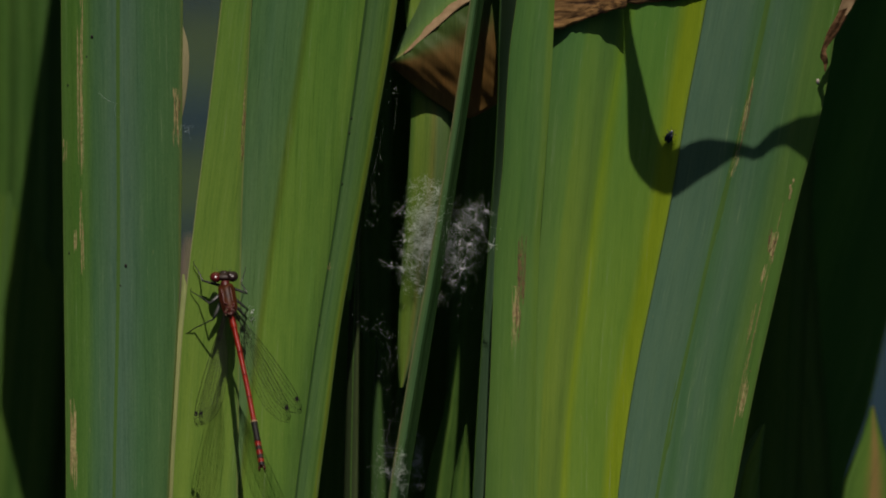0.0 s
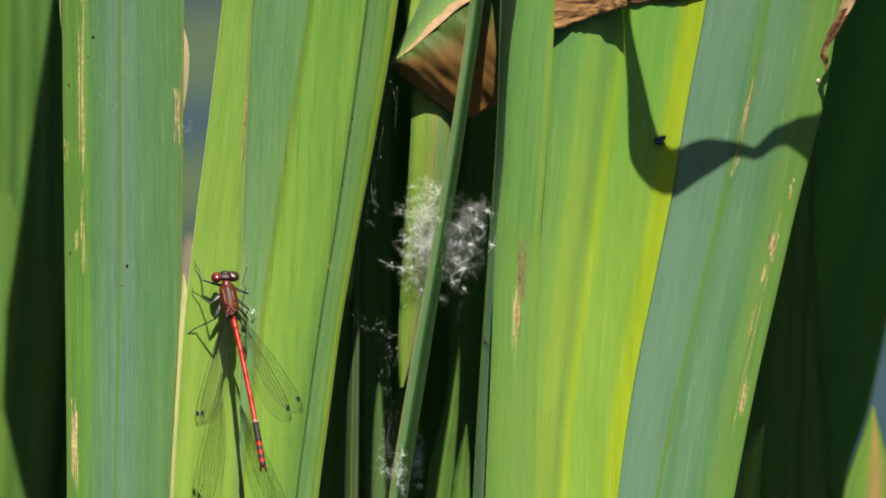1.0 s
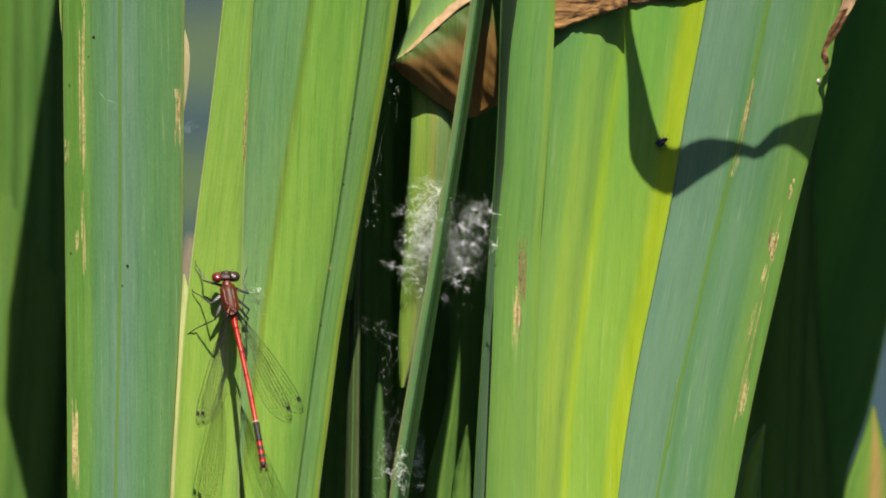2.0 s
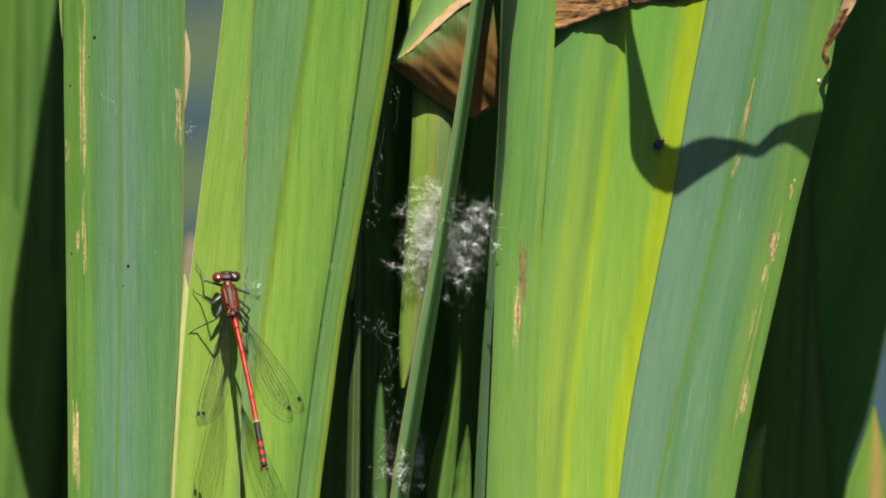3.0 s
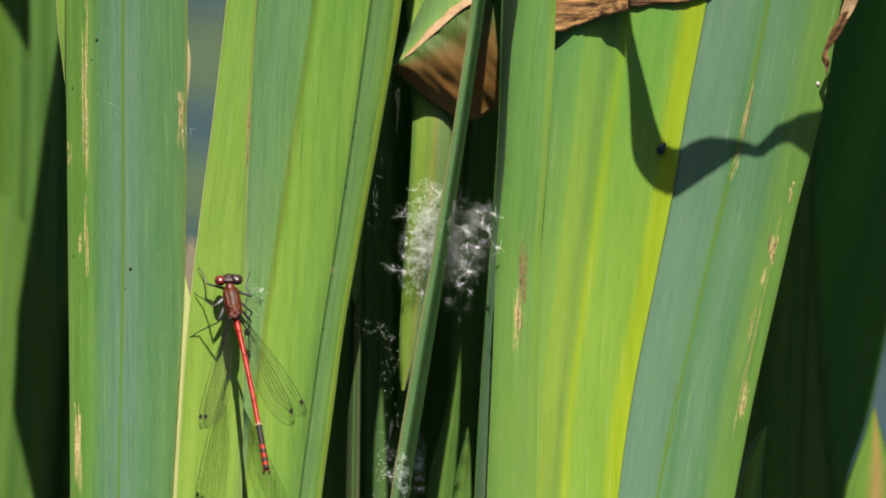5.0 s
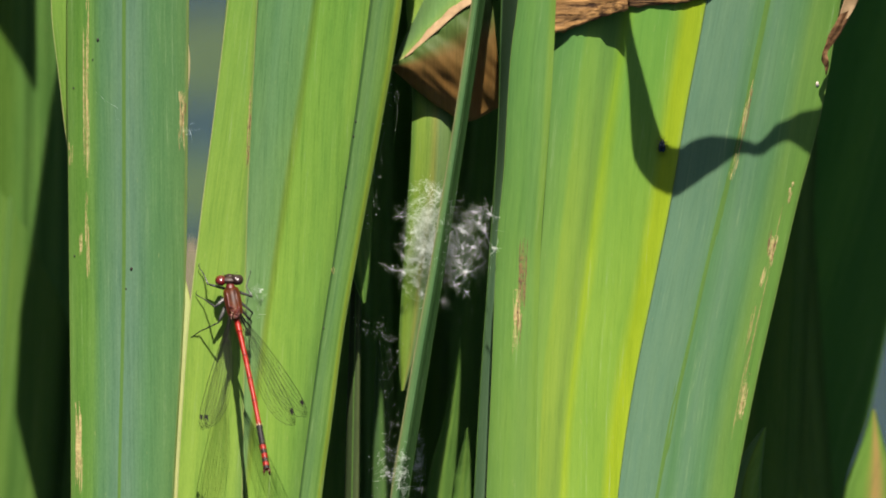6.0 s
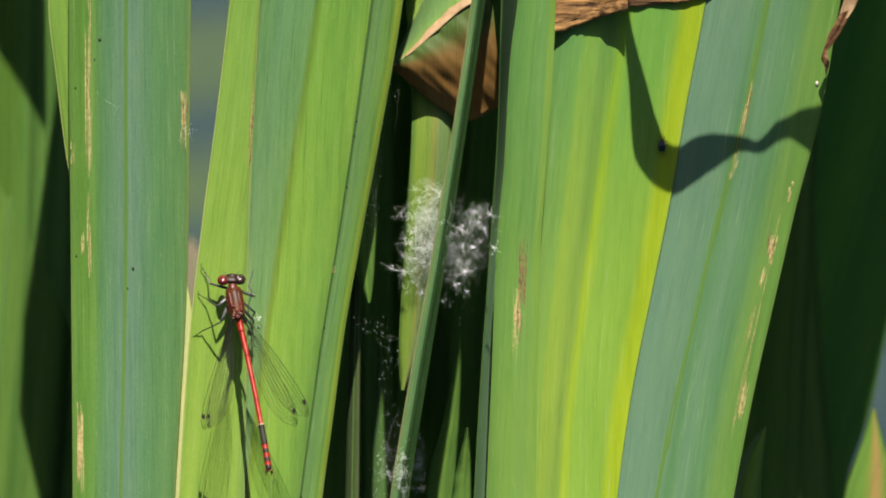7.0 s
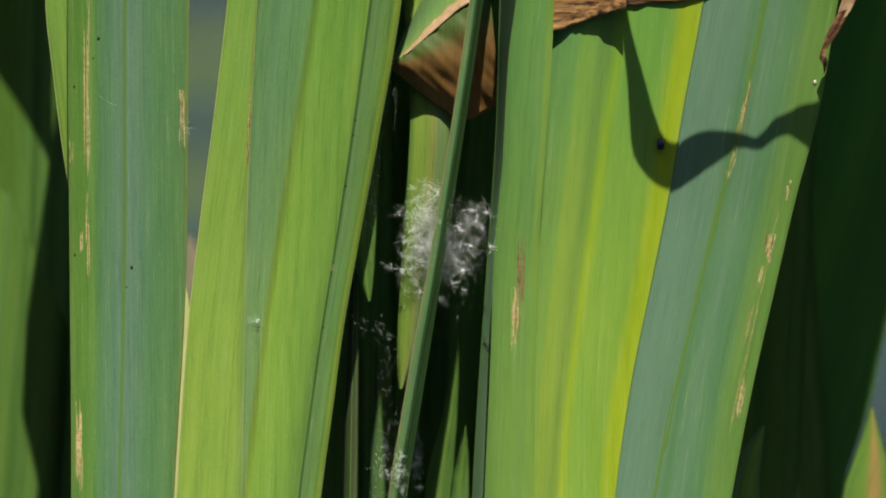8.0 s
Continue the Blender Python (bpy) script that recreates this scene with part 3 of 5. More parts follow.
# leaves just behind the front ones
leaf_w, blade_w, base_w = leaf("iris_leaf", [(V0, -58, -46, 8), (-44.1, -58, -50, 6), (0, -62.4, -54, 5), (19, -65.3, -57, 5), (30, -66.6, -58.5, 5), (44.1, -68.0, -60, 5), (66, -66.5, -58, 5), (105, -58, -49, 5), (150, -48, -40, 5), (210, -38, -37, 5)],
    MAT_B1, "light green iris leaf behind another leaf", columns=16, seed=22, margin=(MAT_EDGE, 0.08, "thin pale margin", 0))
# unseen leaf, added and shaped only for its slanting shadow on leaf_h
leaf_k, blade_k, base_k = leaf("iris_leaf", [(V0, -56, -46, 9), (0, -60, -50, 9), (44.1, -63.5, -55, 9), (55, -69, -57, 9), (66, -73.5, -59, 9), (80, -74.5, -60, 9), (105, -71.5, -60, 9), (150, -64, -54, 9), (210, -52, -51, 9)],
    MAT_C0, "unseen iris leaf added to throw shade on the leaf behind", columns=16, seed=61)
leaf("dead_leaf", [(V0, -60, -53, 5), (-44, -56, -51, 3.6), (0, -54, -48.5, 3.6), (18, -52, -46.8, 3.6), (27, -51, -45.1, 3.6), (33, -50.5, -44.6, 3.6), (37, -50.2, -45.0, 3.6), (40, -50, -46.2, 3.6), (46, -49.5, -47.5, 3.6), (60, -49, -48.6, 3.6)],
    MAT_DEAD, "pale tan dead leaf edge showing beside a leaf", columns=16, seed=21, group="")
leaf("iris_leaf", [(V0, -52, -40, 3), (-44.1, -48.4, -42, 1.4), (-30, -48.0, -43, 1.6), (-20, -47.3, -43.6, 1.8), (-10, -46.3, -44.4, 2.2), (-5, -45.9, -45.5, 2.4)], MAT_PALE, "pale yellow iris leaf tip between two leaves", columns=12, seed=23, camber=0.2)
leaf_g, blade_g, base_g = leaf("hanging_leaf", [(-25, -7.4, -6.6, 10), (-18, -7.6, -4.2, 10), (0, -6.6, -1.2, 10), (9, -6.0, 0.8, 10.2), (18, -5.5, 1.4, 10.3), (22, -5.3, 1.5, 10.6), (26, -5.2, 1.6, 11.2), (30, -5.2, 1.6, 12.6), (44.1, -6.4, 1.6, 19), (120, -5, 8, 26), (160, -2, 10, 34)],
    MAT_G, "yellowing iris leaf tip hanging down behind seed fluff", columns=20, seed=24, margin=(MAT_EDGE_GREEN, 0.09, "thin green margin"), camber=0.8)
leaf("iris_leaf", [(V0, -6, 6, 26), (-44.1, -2.9, 2.3, 25), (-29, 0.5, 3.1, 25), (-21, 2.1, 3.3, 25), (-15.5, 3.0, 3.2, 25)], MAT_BACK, "young green iris leaf tip in half shade", columns=12, seed=25)
leaf("iris_leaf", [(V0, 0, 6, 18), (-44.1, 1.6, 5.2, 16), (-36, 3.2, 5.0, 16), (-31.5, 4.3, 4.5, 16)], MAT_BACK, "short young green iris leaf tip", columns=10, seed=26)

leaf("dead_reed", [(V0, -56, -46, 160), (-60, -49, -41, 160), (-12, -47.5, -40.5, 160), (-2, -46.5, -42, 160), (2, -45, -44.2, 160)], MAT_REED, "bleached dead reed blade in the water", columns=8, near=8.0, seed=62, group="", rib=(0.5, 0.1, 0.1))
# unseen pair above the view, added to drop a moving shadow on leaf_h
leaf("iris_leaf", [(V0, -180, -158, 12), (44, -136, -119, 12), (145, -124, -104, 12), (250, -104, -90, 12), (320, -88, -80, 12), (345, -80, -74, 12)], MAT_C0, "unseen tall iris leaf added to carry the hanging end", columns=12, near=14.0, seed=65)
leaf_l, blade_l, base_l = leaf("hanging_leaf", [(114.5, -66.6, -66.0, 12), (118, -69.2, -65.8, 12), (122, -72.4, -65.8, 12), (128, -77.0, -66.0, 12), (144, -88, -66.8, 12), (174, -94, -69, 12), (250, -94, -72, 12), (345, -84, -74, 13)], MAT_C0, "unseen leaf end added to cast a moving shadow", columns=12, near=6.0, seed=66)
# a leaf added as a sun blocker: it rises behind, bends over above the view and hangs forward unseen; it keeps the gap
# behind it dark
leaf("iris_leaf", [(V0, -40, -22, 40), (-60, -34, -17, 34), (60, -28, -10, 24), (180, -18, 8, 8), (262, -10, 20, -10), (285, -8, 24, -16)], MAT_BACK, "iris leaf added to carry an unseen bent end", columns=12, near=8.0, seed=63)
leaf("hanging_leaf", [(116, 8, 9, -25), (136, -2, 24, -25), (200, -9, 30, -24), (262, -9, 28, -20), (285, -8, 24, -16)], MAT_C0, "unseen leaf end added to block sun from the gap", columns=12, near=12.0, seed=64)
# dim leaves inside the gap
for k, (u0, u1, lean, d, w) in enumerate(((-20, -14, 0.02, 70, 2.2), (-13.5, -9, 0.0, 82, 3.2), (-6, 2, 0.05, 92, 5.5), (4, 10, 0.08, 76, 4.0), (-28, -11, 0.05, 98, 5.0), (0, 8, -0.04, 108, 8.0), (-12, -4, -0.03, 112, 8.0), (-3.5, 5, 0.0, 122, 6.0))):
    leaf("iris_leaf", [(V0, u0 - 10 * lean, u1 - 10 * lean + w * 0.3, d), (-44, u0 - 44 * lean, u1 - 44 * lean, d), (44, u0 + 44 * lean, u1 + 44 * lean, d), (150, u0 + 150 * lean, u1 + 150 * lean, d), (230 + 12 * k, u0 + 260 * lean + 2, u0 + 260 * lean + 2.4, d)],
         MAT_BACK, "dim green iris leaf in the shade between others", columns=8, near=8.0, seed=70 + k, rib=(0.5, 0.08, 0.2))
leaf("dead_reed", [(V0, -24, -20, 22), (-44, -17.4, -14.6, 14), (0, -16.0, -14.3, 14), (20, -15.4, -14.2, 14), (34, -14.8, -14.4, 14)], MAT_OLIVE, "olive reed blade, half shade put into its dull colour", columns=10, near=6.0, seed=81, group="", rib=(0.5, 0.1, 0.1))
leaf("iris_leaf", [(V0, -16, -8, 44), (-44.1, -12.6, -9.6, 40), (-30, -12.2, -10.2, 40), (-16, -11.6, -11.0, 40)], MAT_DEEP, "young iris leaf, shade put into its dark green", columns=8, near=6.0, seed=82)
leaf("iris_leaf", [(V0, -34, -20, 50), (-44.1, -23.5, -17.5, 48), (0, -20, -15.2, 48), (30, -16.5, -13.8, 48), (60, -14, -13.5, 48)], MAT_DEEP, "iris leaf, deep shade put into its dark green", columns=8, near=6.0, seed=83)
leaf_t, blade_t, base_t = leaf("hanging_leaf", [(-9.5, -13.2, -12.6, 8.5), (-6, -14.6, -12.0, 8.5), (0, -16.0, -11.6, 8.5), (10, -17.2, -11.2, 9), (20, -18.0, -11.0, 12), (44, -19, -10, 22), (120, -16, -6, 30), (170, -12, -10, 40)],
    MAT_BACK, "soft green iris leaf tip hanging in half shade", columns=12, seed=84)
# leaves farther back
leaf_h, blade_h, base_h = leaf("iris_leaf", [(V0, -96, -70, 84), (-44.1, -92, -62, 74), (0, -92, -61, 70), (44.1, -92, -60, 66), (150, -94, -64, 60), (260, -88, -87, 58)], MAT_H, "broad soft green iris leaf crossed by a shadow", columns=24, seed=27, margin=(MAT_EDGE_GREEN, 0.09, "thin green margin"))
leaf("iris_leaf", [(V0, 20, 50, 100), (-44.1, 42, 71, 95), (-28, 46, 75.8, 95), (-16, 49, 78.4, 95), (44.1, 66, 95, 95), (150, 88, 118, 95), (300, 110, 111, 95)], MAT_D, "broad dark green iris leaf in shade", columns=24, seed=28, margin=(MAT_EDGE_GREEN, 0.09, "thin green margin"))
leaf("iris_leaf", [(V0, 50, 70, 34), (-44.1, 70.9, 80, 60), (-38, 72.8, 79.2, 60), (-33, 74.6, 77.8, 60), (-30, 75.5, 77.0, 60), (-28.3, 76.1, 76.5, 60)], MAT_TIP, "green iris leaf tip turning orange", columns=14, seed=29)
leaf("iris_leaf", [(V0, 30, 56, 24), (-44.1, 50, 56.4, 22), (-39, 51.6, 56.6, 22), (-35, 54, 57, 22), (-31.5, 56.8, 57.3, 22)], MAT_B2, "young light green iris leaf in shade", columns=10, seed=30)


def thicket():
    """The inside of the clump: many leaves standing close together behind the front ones."""
    rnd = random.Random(11)
    made = 0
    while made < 46:
        d = rnd.uniform(50, 330)
        u = rnd.uniform(-150, 170)
        lean = rnd.uniform(-0.1, 0.2)
        w = rnd.uniform(8, 13)
        if -60 - w < u < -28 + w or u > 68 - w and d < 200 and u < 100:
            continue
        if -26 < u < 24 and d < 170:
            continue
        top = rnd.uniform(180, 420)
        uu = lambda v: u + lean * v * (1 + 0.0006 * v)
        rows = [(V0 - d * 0.02, uu(V0) * 0.9 - w, uu(V0) * 0.9 + w, d), (-100, uu(-100) - w, uu(-100) + w, d), (0, u - w, u + w, d), (100, uu(100) - w, uu(100) + w, d),
                (top * 0.8, uu(top * 0.8) - w * 0.6, uu(top * 0.8) + w * 0.6, d + 5), (top, uu(top) - 0.3, uu(top) + 0.3, d + 10)]
        if -50 < uu(0) < -34:
            continue
        turn = rnd.uniform(-0.3, 0.3)
        made += 1
        if -14 < u < 18 and d > 250 or 66 < u - 20 * lean < 94:          # left out to suit the camera's view
            continue
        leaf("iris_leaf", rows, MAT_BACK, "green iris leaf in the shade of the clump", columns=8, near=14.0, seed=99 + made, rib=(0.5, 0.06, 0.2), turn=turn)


thicket()

# scars and wear on the front leaves
for f, v0, v1, w, mat, sd in ((0.155, 12, 46, 0.9, MAT_SCAR, 1), (0.155, -8, 10, 0.7, MAT_SCAR, 2), (0.07, -44, -27, 1.0, MAT_SCAR, 3), (0.075, -43, -29, 0.6, MAT_SCAR, 8), (0.955, 16, 28, 0.8, MAT_SCAR, 4),
                              (0.10, -3, 3, 0.4, MAT_SCAR, 5), (0.965, 22, 26, 0.6, MAT_SCAR_DARK, 6), (0.02, 14, 19, 0.4, MAT_SCAR, 7)):
    scar(leaf_a, blade_a, base_a, f, v0, v1, w, mat, sd)
for f, v0, v1, w, mat, sd in ((0.94, 8, 35, 0.22, MAT_SCAR_DULL, 11), (0.95, 14, 24, 0.25, MAT_SCAR_DARK, 12)):
    scar(leaf_b1, blade_b1, base_b1, f, v0, v1, w, mat, sd)
scar(leaf_b3, blade_b3, base_b3, 0.1, -4.4, -3.0, 0.35, MAT_SCAR, 13)
for f, v0, v1, w, mat, sd in ((0.472, 13, 30, 0.6, MAT_SCAR, 21), (0.482, 15.5, 28.5, 0.55, MAT_SCAR_DARK, 27), (0.468, 12, 17, 0.9, MAT_SCAR, 28), (0.855, -2, 4.5, 0.4, MAT_SCAR_DARK, 22), (0.89, -3.5, 2.5, 1.3, MAT_SCAR, 23), (0.895, -2.5, 1.5, 0.8, MAT_SCAR_DARK, 29), (0.87, -8, -3, 0.5, MAT_SCAR, 30), (0.865, -20, -10, 0.45, MAT_SCAR_DULL, 24),
                              (0.93, -31, -22, 0.7, MAT_SCAR, 25), (0.93, 8, 12, 0.5, MAT_SCAR, 26), (0.90, -36, 8, 0.22, MAT_SCAR_DULL, 28)):
    scar(leaf_cr, blade_cr, base_cr, f, v0, v1, w, mat, sd)
for f, v0, v1, w, mat, sd in ((0.60, -16, 1, 1.1, MAT_SCAR_DARK, 31), (0.62, -11, 2, 1.4, MAT_SCAR_DARK, 34), (0.58, -18, -8, 0.7, MAT_SCAR_DARK, 35), (0.5, -19, -7, 0.9, MAT_SCAR, 32), (0.53, -15, -9, 1.2, MAT_SCAR, 33)):
    scar(leaf_c0, blade_c0, base_c0, f, v0, v1, w, mat, sd)


def speck(thing, blade, base, f, v, size, material, label):
    bm = bmesh.new()
    p = spot(*blade.at(f, v, blade.thick * 0.5)) - base
    ball(bm, p, (size / 1000, size * 0.7 / 1000, size * 1.4 / 1000), 10, 8)
    return part("speck", bm, material, thing, label)


for f, v in ((0.255, 37.0), (0.535, -3.5), (0.49, -7.0), (0.045, -1.2), (0.05, 28.5), (0.21, 33.5)):
    speck(leaf_a, blade_a, base_a, f, v, 0.26 if f in (0.255, 0.535) else 0.15, MAT_SPECK, "dark speck")
for v in (22.6, 20.0, 11.0, -14.0):
    speck(leaf_b3, blade_b3, base_b3, 0.08, v, 0.16, MAT_SPECK, "dark speck")
speck(leaf_cr, blade_cr, base_cr, 0.935, 29.2, 0.32, MAT_TANS, "pale dropping")
speck(leaf_b2, blade_b2, base_b2, 0.28, -24.2, 0.2, MAT_TANS, "pale speck")

# ---- the withered leaf over the broad leaf ----
def ribbon(name, course, material, parent, thick=0.35, crumple=0.3, seed=1, columns=8, label="", steps=40):
    """A dry strip: course rows of u, v, n, half width and the direction of its width (degrees in the clump's plane), pitch of its face."""
    bm = bmesh.new()
    s = list(range(len(course)))
    prev = None
    for q in range(steps + 1):
        x = q / steps * (len(course) - 1)
        u, v, n, w, a, tilt = (glide(s, [c[k] for c in course], x) for k in range(6))
        ca, sa, ct, st = math.cos(radians(a)), math.sin(radians(a)), math.cos(radians(tilt)), math.sin(radians(tilt))
        row = []
        for side in (1, -1):
            for i in (range(columns + 1) if side == 1 else range(columns, -1, -1)):
                f = (i / columns - 0.5) * 2 * w
                bumpy = crumple * noise.noise(Vector((f * 1.3 + seed * 7, x * 0.9, seed)))
                fine = crumple * 0.5 * noise.noise(Vector((f * 4.0, x * 0.6 + seed, 3.0)))
                edge = 1 + 0.05 * noise.noise(Vector((x * 4.0, seed * 3.1, i))) if i in (0, columns) else 1
                p = Vector((u + f * edge * ca * ct, v + f * edge * sa * ct, n + f * st + bumpy + fine + side * thick / 2))
                row.append(bm.verts.new(spot(*p)))
        if prev:
            for i in range(len(row)):
                k = (i + 1) % len(row)
                bm.faces.new((prev[i], prev[k], row[k], row[i]))
        prev = row
    return part(name, bm, material, parent, label)


dry = tagged(new("withered_leaf"), "withered brown iris leaf draped over a green leaf", "leaf")
ribbon("band", [(16, 46.2, 1.9, 8.4, 84, 0), (20.5, 46.6, 1.7, 8.5, 86, 0), (24.5, 47.2, 1.3, 7.6, 88, 0), (28.5, 47.8, 2.7, 6.8, 88, 0), (32.5, 48.4, 5.0, 6.2, 92, 0)],
       MAT_DRY, dry, crumple=0.6, seed=2, columns=22, steps=60, label="thick brown wrinkled fold")
ribbon("band", [(30, 49.0, 1.1, 6.0, 86, 0), (33.5, 48.6, 1.0, 5.8, 87, 0), (38, 48.0, 0.9, 4.8, 88, 0), (43, 48.2, 0.8, 4.6, 88, 0), (51, 50.6, 0.0, 3.8, 90, 0), (58, 54, 0.2, 2.0, 92, 0)],
       MAT_DRY, dry, crumple=0.2, seed=3, columns=14, steps=60, label="thin brown strip")
# the loop stands out towards the sun, above, and throws its shadow down on the leaf
LIFT = 30.0
lu, lv = 0.10 * LIFT, 1.75 * LIFT
loop = ribbon("loop", [(32.2 + lu, 46 + lv, LIFT, 0.6, 10, 0), (32.6 + lu, 39 + lv, LIFT, 0.7, 10, 0), (34.25 + lu, 28 + lv, LIFT, 1.45, 15, 0), (36.35 + lu, 16.0 + lv, LIFT, 3.15, 28, 0), (40.6 + lu, 13.3 + lv, LIFT, 4.1, 75, 0),
                       (47 + lu, 16.2 + lv, LIFT, 2.9, 110, 0), (52.4 + lu, 17.2 + lv, LIFT, 1.1, 100, 0), (55.5 + lu, 16.8 + lv, LIFT, 0.8, 105, 0), (60.5 + lu, 20.6 + lv, LIFT, 1.4, 120, 0), (66.5 + lu, 21.2 + lv, LIFT, 4.0, 110, 0),
                       (72 + lu, 27 + lv, LIFT, 3.0, 110, 0)],
              MAT_DRY, dry, crumple=0.1, seed=5, label="curled dry strip")
ribbon("tip", [(77.5, 66, 14, 2.2, 10, 10), (74.6, 52, 6, 1.6, 12, 5), (72.4, 44.6, 3.2, 1.4, 12, 0), (71.5, 42.2, 2.9, 1.3, 15, 10), (70.9, 40.6, 2.7, 0.9, 15, 30)],
       MAT_TAN, dry, crumple=0.14, seed=7, columns=8, label="pale tan dry strip")
# lower tip: brown darkened to stand in for its face turned from the sun
ribbon("tip", [(71.3, 41.9, 3.2, 1.15, 18, -15), (70.5, 40.2, 3.1, 1.35, 20, -15), (69.6, 38.6, 3.0, 1.5, 22, -20), (68.6, 36.6, 2.9, 1.1, 22, -20), (67.6, 34.8, 2.8, 0.55, 18, -20), (67.5, 34.2, 2.8, 0.5, 8, 0), (67.6, 33.3, 2.7, 0.65, 0, 20), (67.9, 32.3, 2.5, 0.38, 0, 0), (67.8, 30.8, 2.2, 0.08, 0, 0)],
       MAT_TIP_SHADED, dry, crumple=0.25, seed=8, columns=8, label="curled brown tip, its shade put into the colour")


def folded_leaf():
    """A leaf broken over: its upper face slopes to a pale bend, its underside hangs brown and shaded."""
    thing = tagged(new("folded_leaf"), "broken iris leaf folded over, its underside dead and brown", "leaf")
    s = [0, 0.25, 0.5, 0.75, 1.0]
    top = [(-9.2, 33.0), (-6.0, 39.5), (-2.5, 46), (3, 52), (10, 56)]
    bend = [(-9.2, 32.6), (-6.0, 34.6), (-1.0, 38.8), (4.4, 43.2), (8.8, 45.0)]
    low = [(-9.1, 32.2), (-5.4, 29.0), (-0.4, 25.2), (4.6, 22.8), (10.6, 25.6)]
    get = lambda rows, x, k: glide(s, [r[k] for r in rows], x)
    steps, cols = 64, 26
    for name, first, second, n0, n1, mat, label in (("upper_blade", top, bend, -18, -6.0, MAT_G2, "green upper face"), ("underside", bend, low, -6.0, -9.0, MAT_BROWN2, "brown dead underside")):
        bm = bmesh.new()
        lay, gr = bm.loops.layers.uv.new("blade"), bm.loops.layers.uv.new("grain")
        grid = []
        for q in range(steps + 1):
            x = q / steps
            row = []
            for i in range(cols + 1):
                f = i / cols
                u = get(first, x, 0) * (1 - f) + get(second, x, 0) * f
                v = get(first, x, 1) * (1 - f) + get(second, x, 1) * f
                n = n0 * (1 - f) + n1 * f + 2.2 * math.sin(math.pi * f) * min(1, x * 3) + (0.5 * noise.noise(Vector(((u + v) * 0.22, (v - u) * 0.09, 2.0))) + 0.25 * noise.noise(Vector(((u + v) * 0.6, (v - u) * 0.15, 5.0))) if name == "underside" else 0.2 * noise.noise(Vector((u * 0.3, v * 0.1, 9))))
                row.append((bm.verts.new(spot(u, v, n)), f, u, v))
            grid.append(row)
        for q in range(steps):
            for i in range(cols):
                quad = (grid[q][i], grid[q + 1][i], grid[q + 1][i + 1], grid[q][i + 1])
                face = bm.faces.new([a[0] for a in quad])
                for lp, a in zip(face.loops, quad):
                    lp[lay].uv, lp[gr].uv = (a[1], a[3] / 1000), (a[2], a[3])
        ob = part(name, bm, mat, thing, label)
        solid = ob.modifiers.new("thickness", "SOLIDIFY")
        solid.thickness = 0.0004
    # the dry tan patch along the bend
    bm = bmesh.new()
    prev = None
    for q in range(31):
        x = 0.20 + 0.77 * q / 30
        wide = 0.25 * math.sin(math.pi * min(1, 0.06 + q / 30)) ** 0.8 * (0.85 + 0.3 * noise.noise(Vector((q * 0.4, 1, 1))))
        row = []
        for i in range(7):
            f = 1 - wide * (1 - i / 6)
            u = get(top, x, 0) * (1 - f) + get(bend, x, 0) * f
            v = get(top, x, 1) * (1 - f) + get(bend, x, 1) * f
            n = -18 * (1 - f) - 6.0 * f + 2.2 * math.sin(math.pi * f) * min(1, x * 3) + 0.2 * noise.noise(Vector((u * 0.3, v * 0.1, 9))) + 0.22
            row.append(bm.verts.new(spot(u, v, n)))
        if prev:
            for i in range(6):
                bm.faces.new((prev[i], prev[i + 1], row[i + 1], row[i]))
        prev = row
    ob = part("bend", bm, MAT_TAN, thing, "dry pale tan bend")
    ob.modifiers.new("thickness", "SOLIDIFY").thickness = 0.0002
    return thing


MAT_G2 = leaf_material("leaf_fold_top", [(0.0, (0.09, 0.18, 0.06)), (0.6, (0.12, 0.22, 0.07)), (0.85, (0.16, 0.24, 0.06)), (1.0, (0.3, 0.27, 0.12))], bloom=0.15)
MAT_BROWN2 = leaf_material("leaf_dead_under", [(0.0, (0.08, 0.15, 0.035)), (0.18, (0.10, 0.14, 0.035)), (0.36, (0.22, 0.13, 0.042)), (0.7, (0.29, 0.15, 0.044)), (1.0, (0.37, 0.20, 0.065))], bloom=0.0, rough=0.5, glow=0.45)
folded_leaf()

# ---- the damselfly ----
MAT_RED = stuff_material("damsel_red", (0.17, 0.006, 0.003), (0.27, 0.013, 0.005), (1.2, 1.2, 1.2), 0.36, 0.02, spec=0.16)
MAT_DARKRED = stuff_material("damsel_dark_red", (0.04, 0.004, 0.004), (0.09, 0.009, 0.005), (1.5, 1.5, 1.5), 0.45, 0.03, spec=0.35)
MAT_BROWNRED = stuff_material("damsel_brown_red", (0.035, 0.003, 0.002), (0.09, 0.007, 0.004), (1.5, 1.5, 1.5), 0.4, 0.02, spec=0.4)
MAT_BLACK = stuff_material("damsel_black", (0.006, 0.006, 0.006), (0.018, 0.016, 0.014), (2, 2, 2), 0.5, 0.02, spec=0.14)
MAT_BRONZE = stuff_material("damsel_bronze", (0.016, 0.004, 0.002), (0.085, 0.024, 0.006), (1.0, 1.0, 1.0), 0.42, 0.05, spec=0.12)
MAT_HEAD = stuff_material("damsel_head", (0.008, 0.004, 0.003), (0.035, 0.014, 0.008), (1.5, 1.5, 1.5), 0.5, 0.05, spec=0.3)
MAT_EYE = stuff_material("damsel_eye", (0.05, 0.003, 0.003), (0.105, 0.006, 0.005), (3, 3, 3), 0.26, 0.005, spec=0.55)
MAT_EYE_TOP = stuff_material("damsel_eye_cap", (0.010, 0.006, 0.006), (0.028, 0.012, 0.010), (3, 3, 3), 0.28, 0.005, spec=0.35)
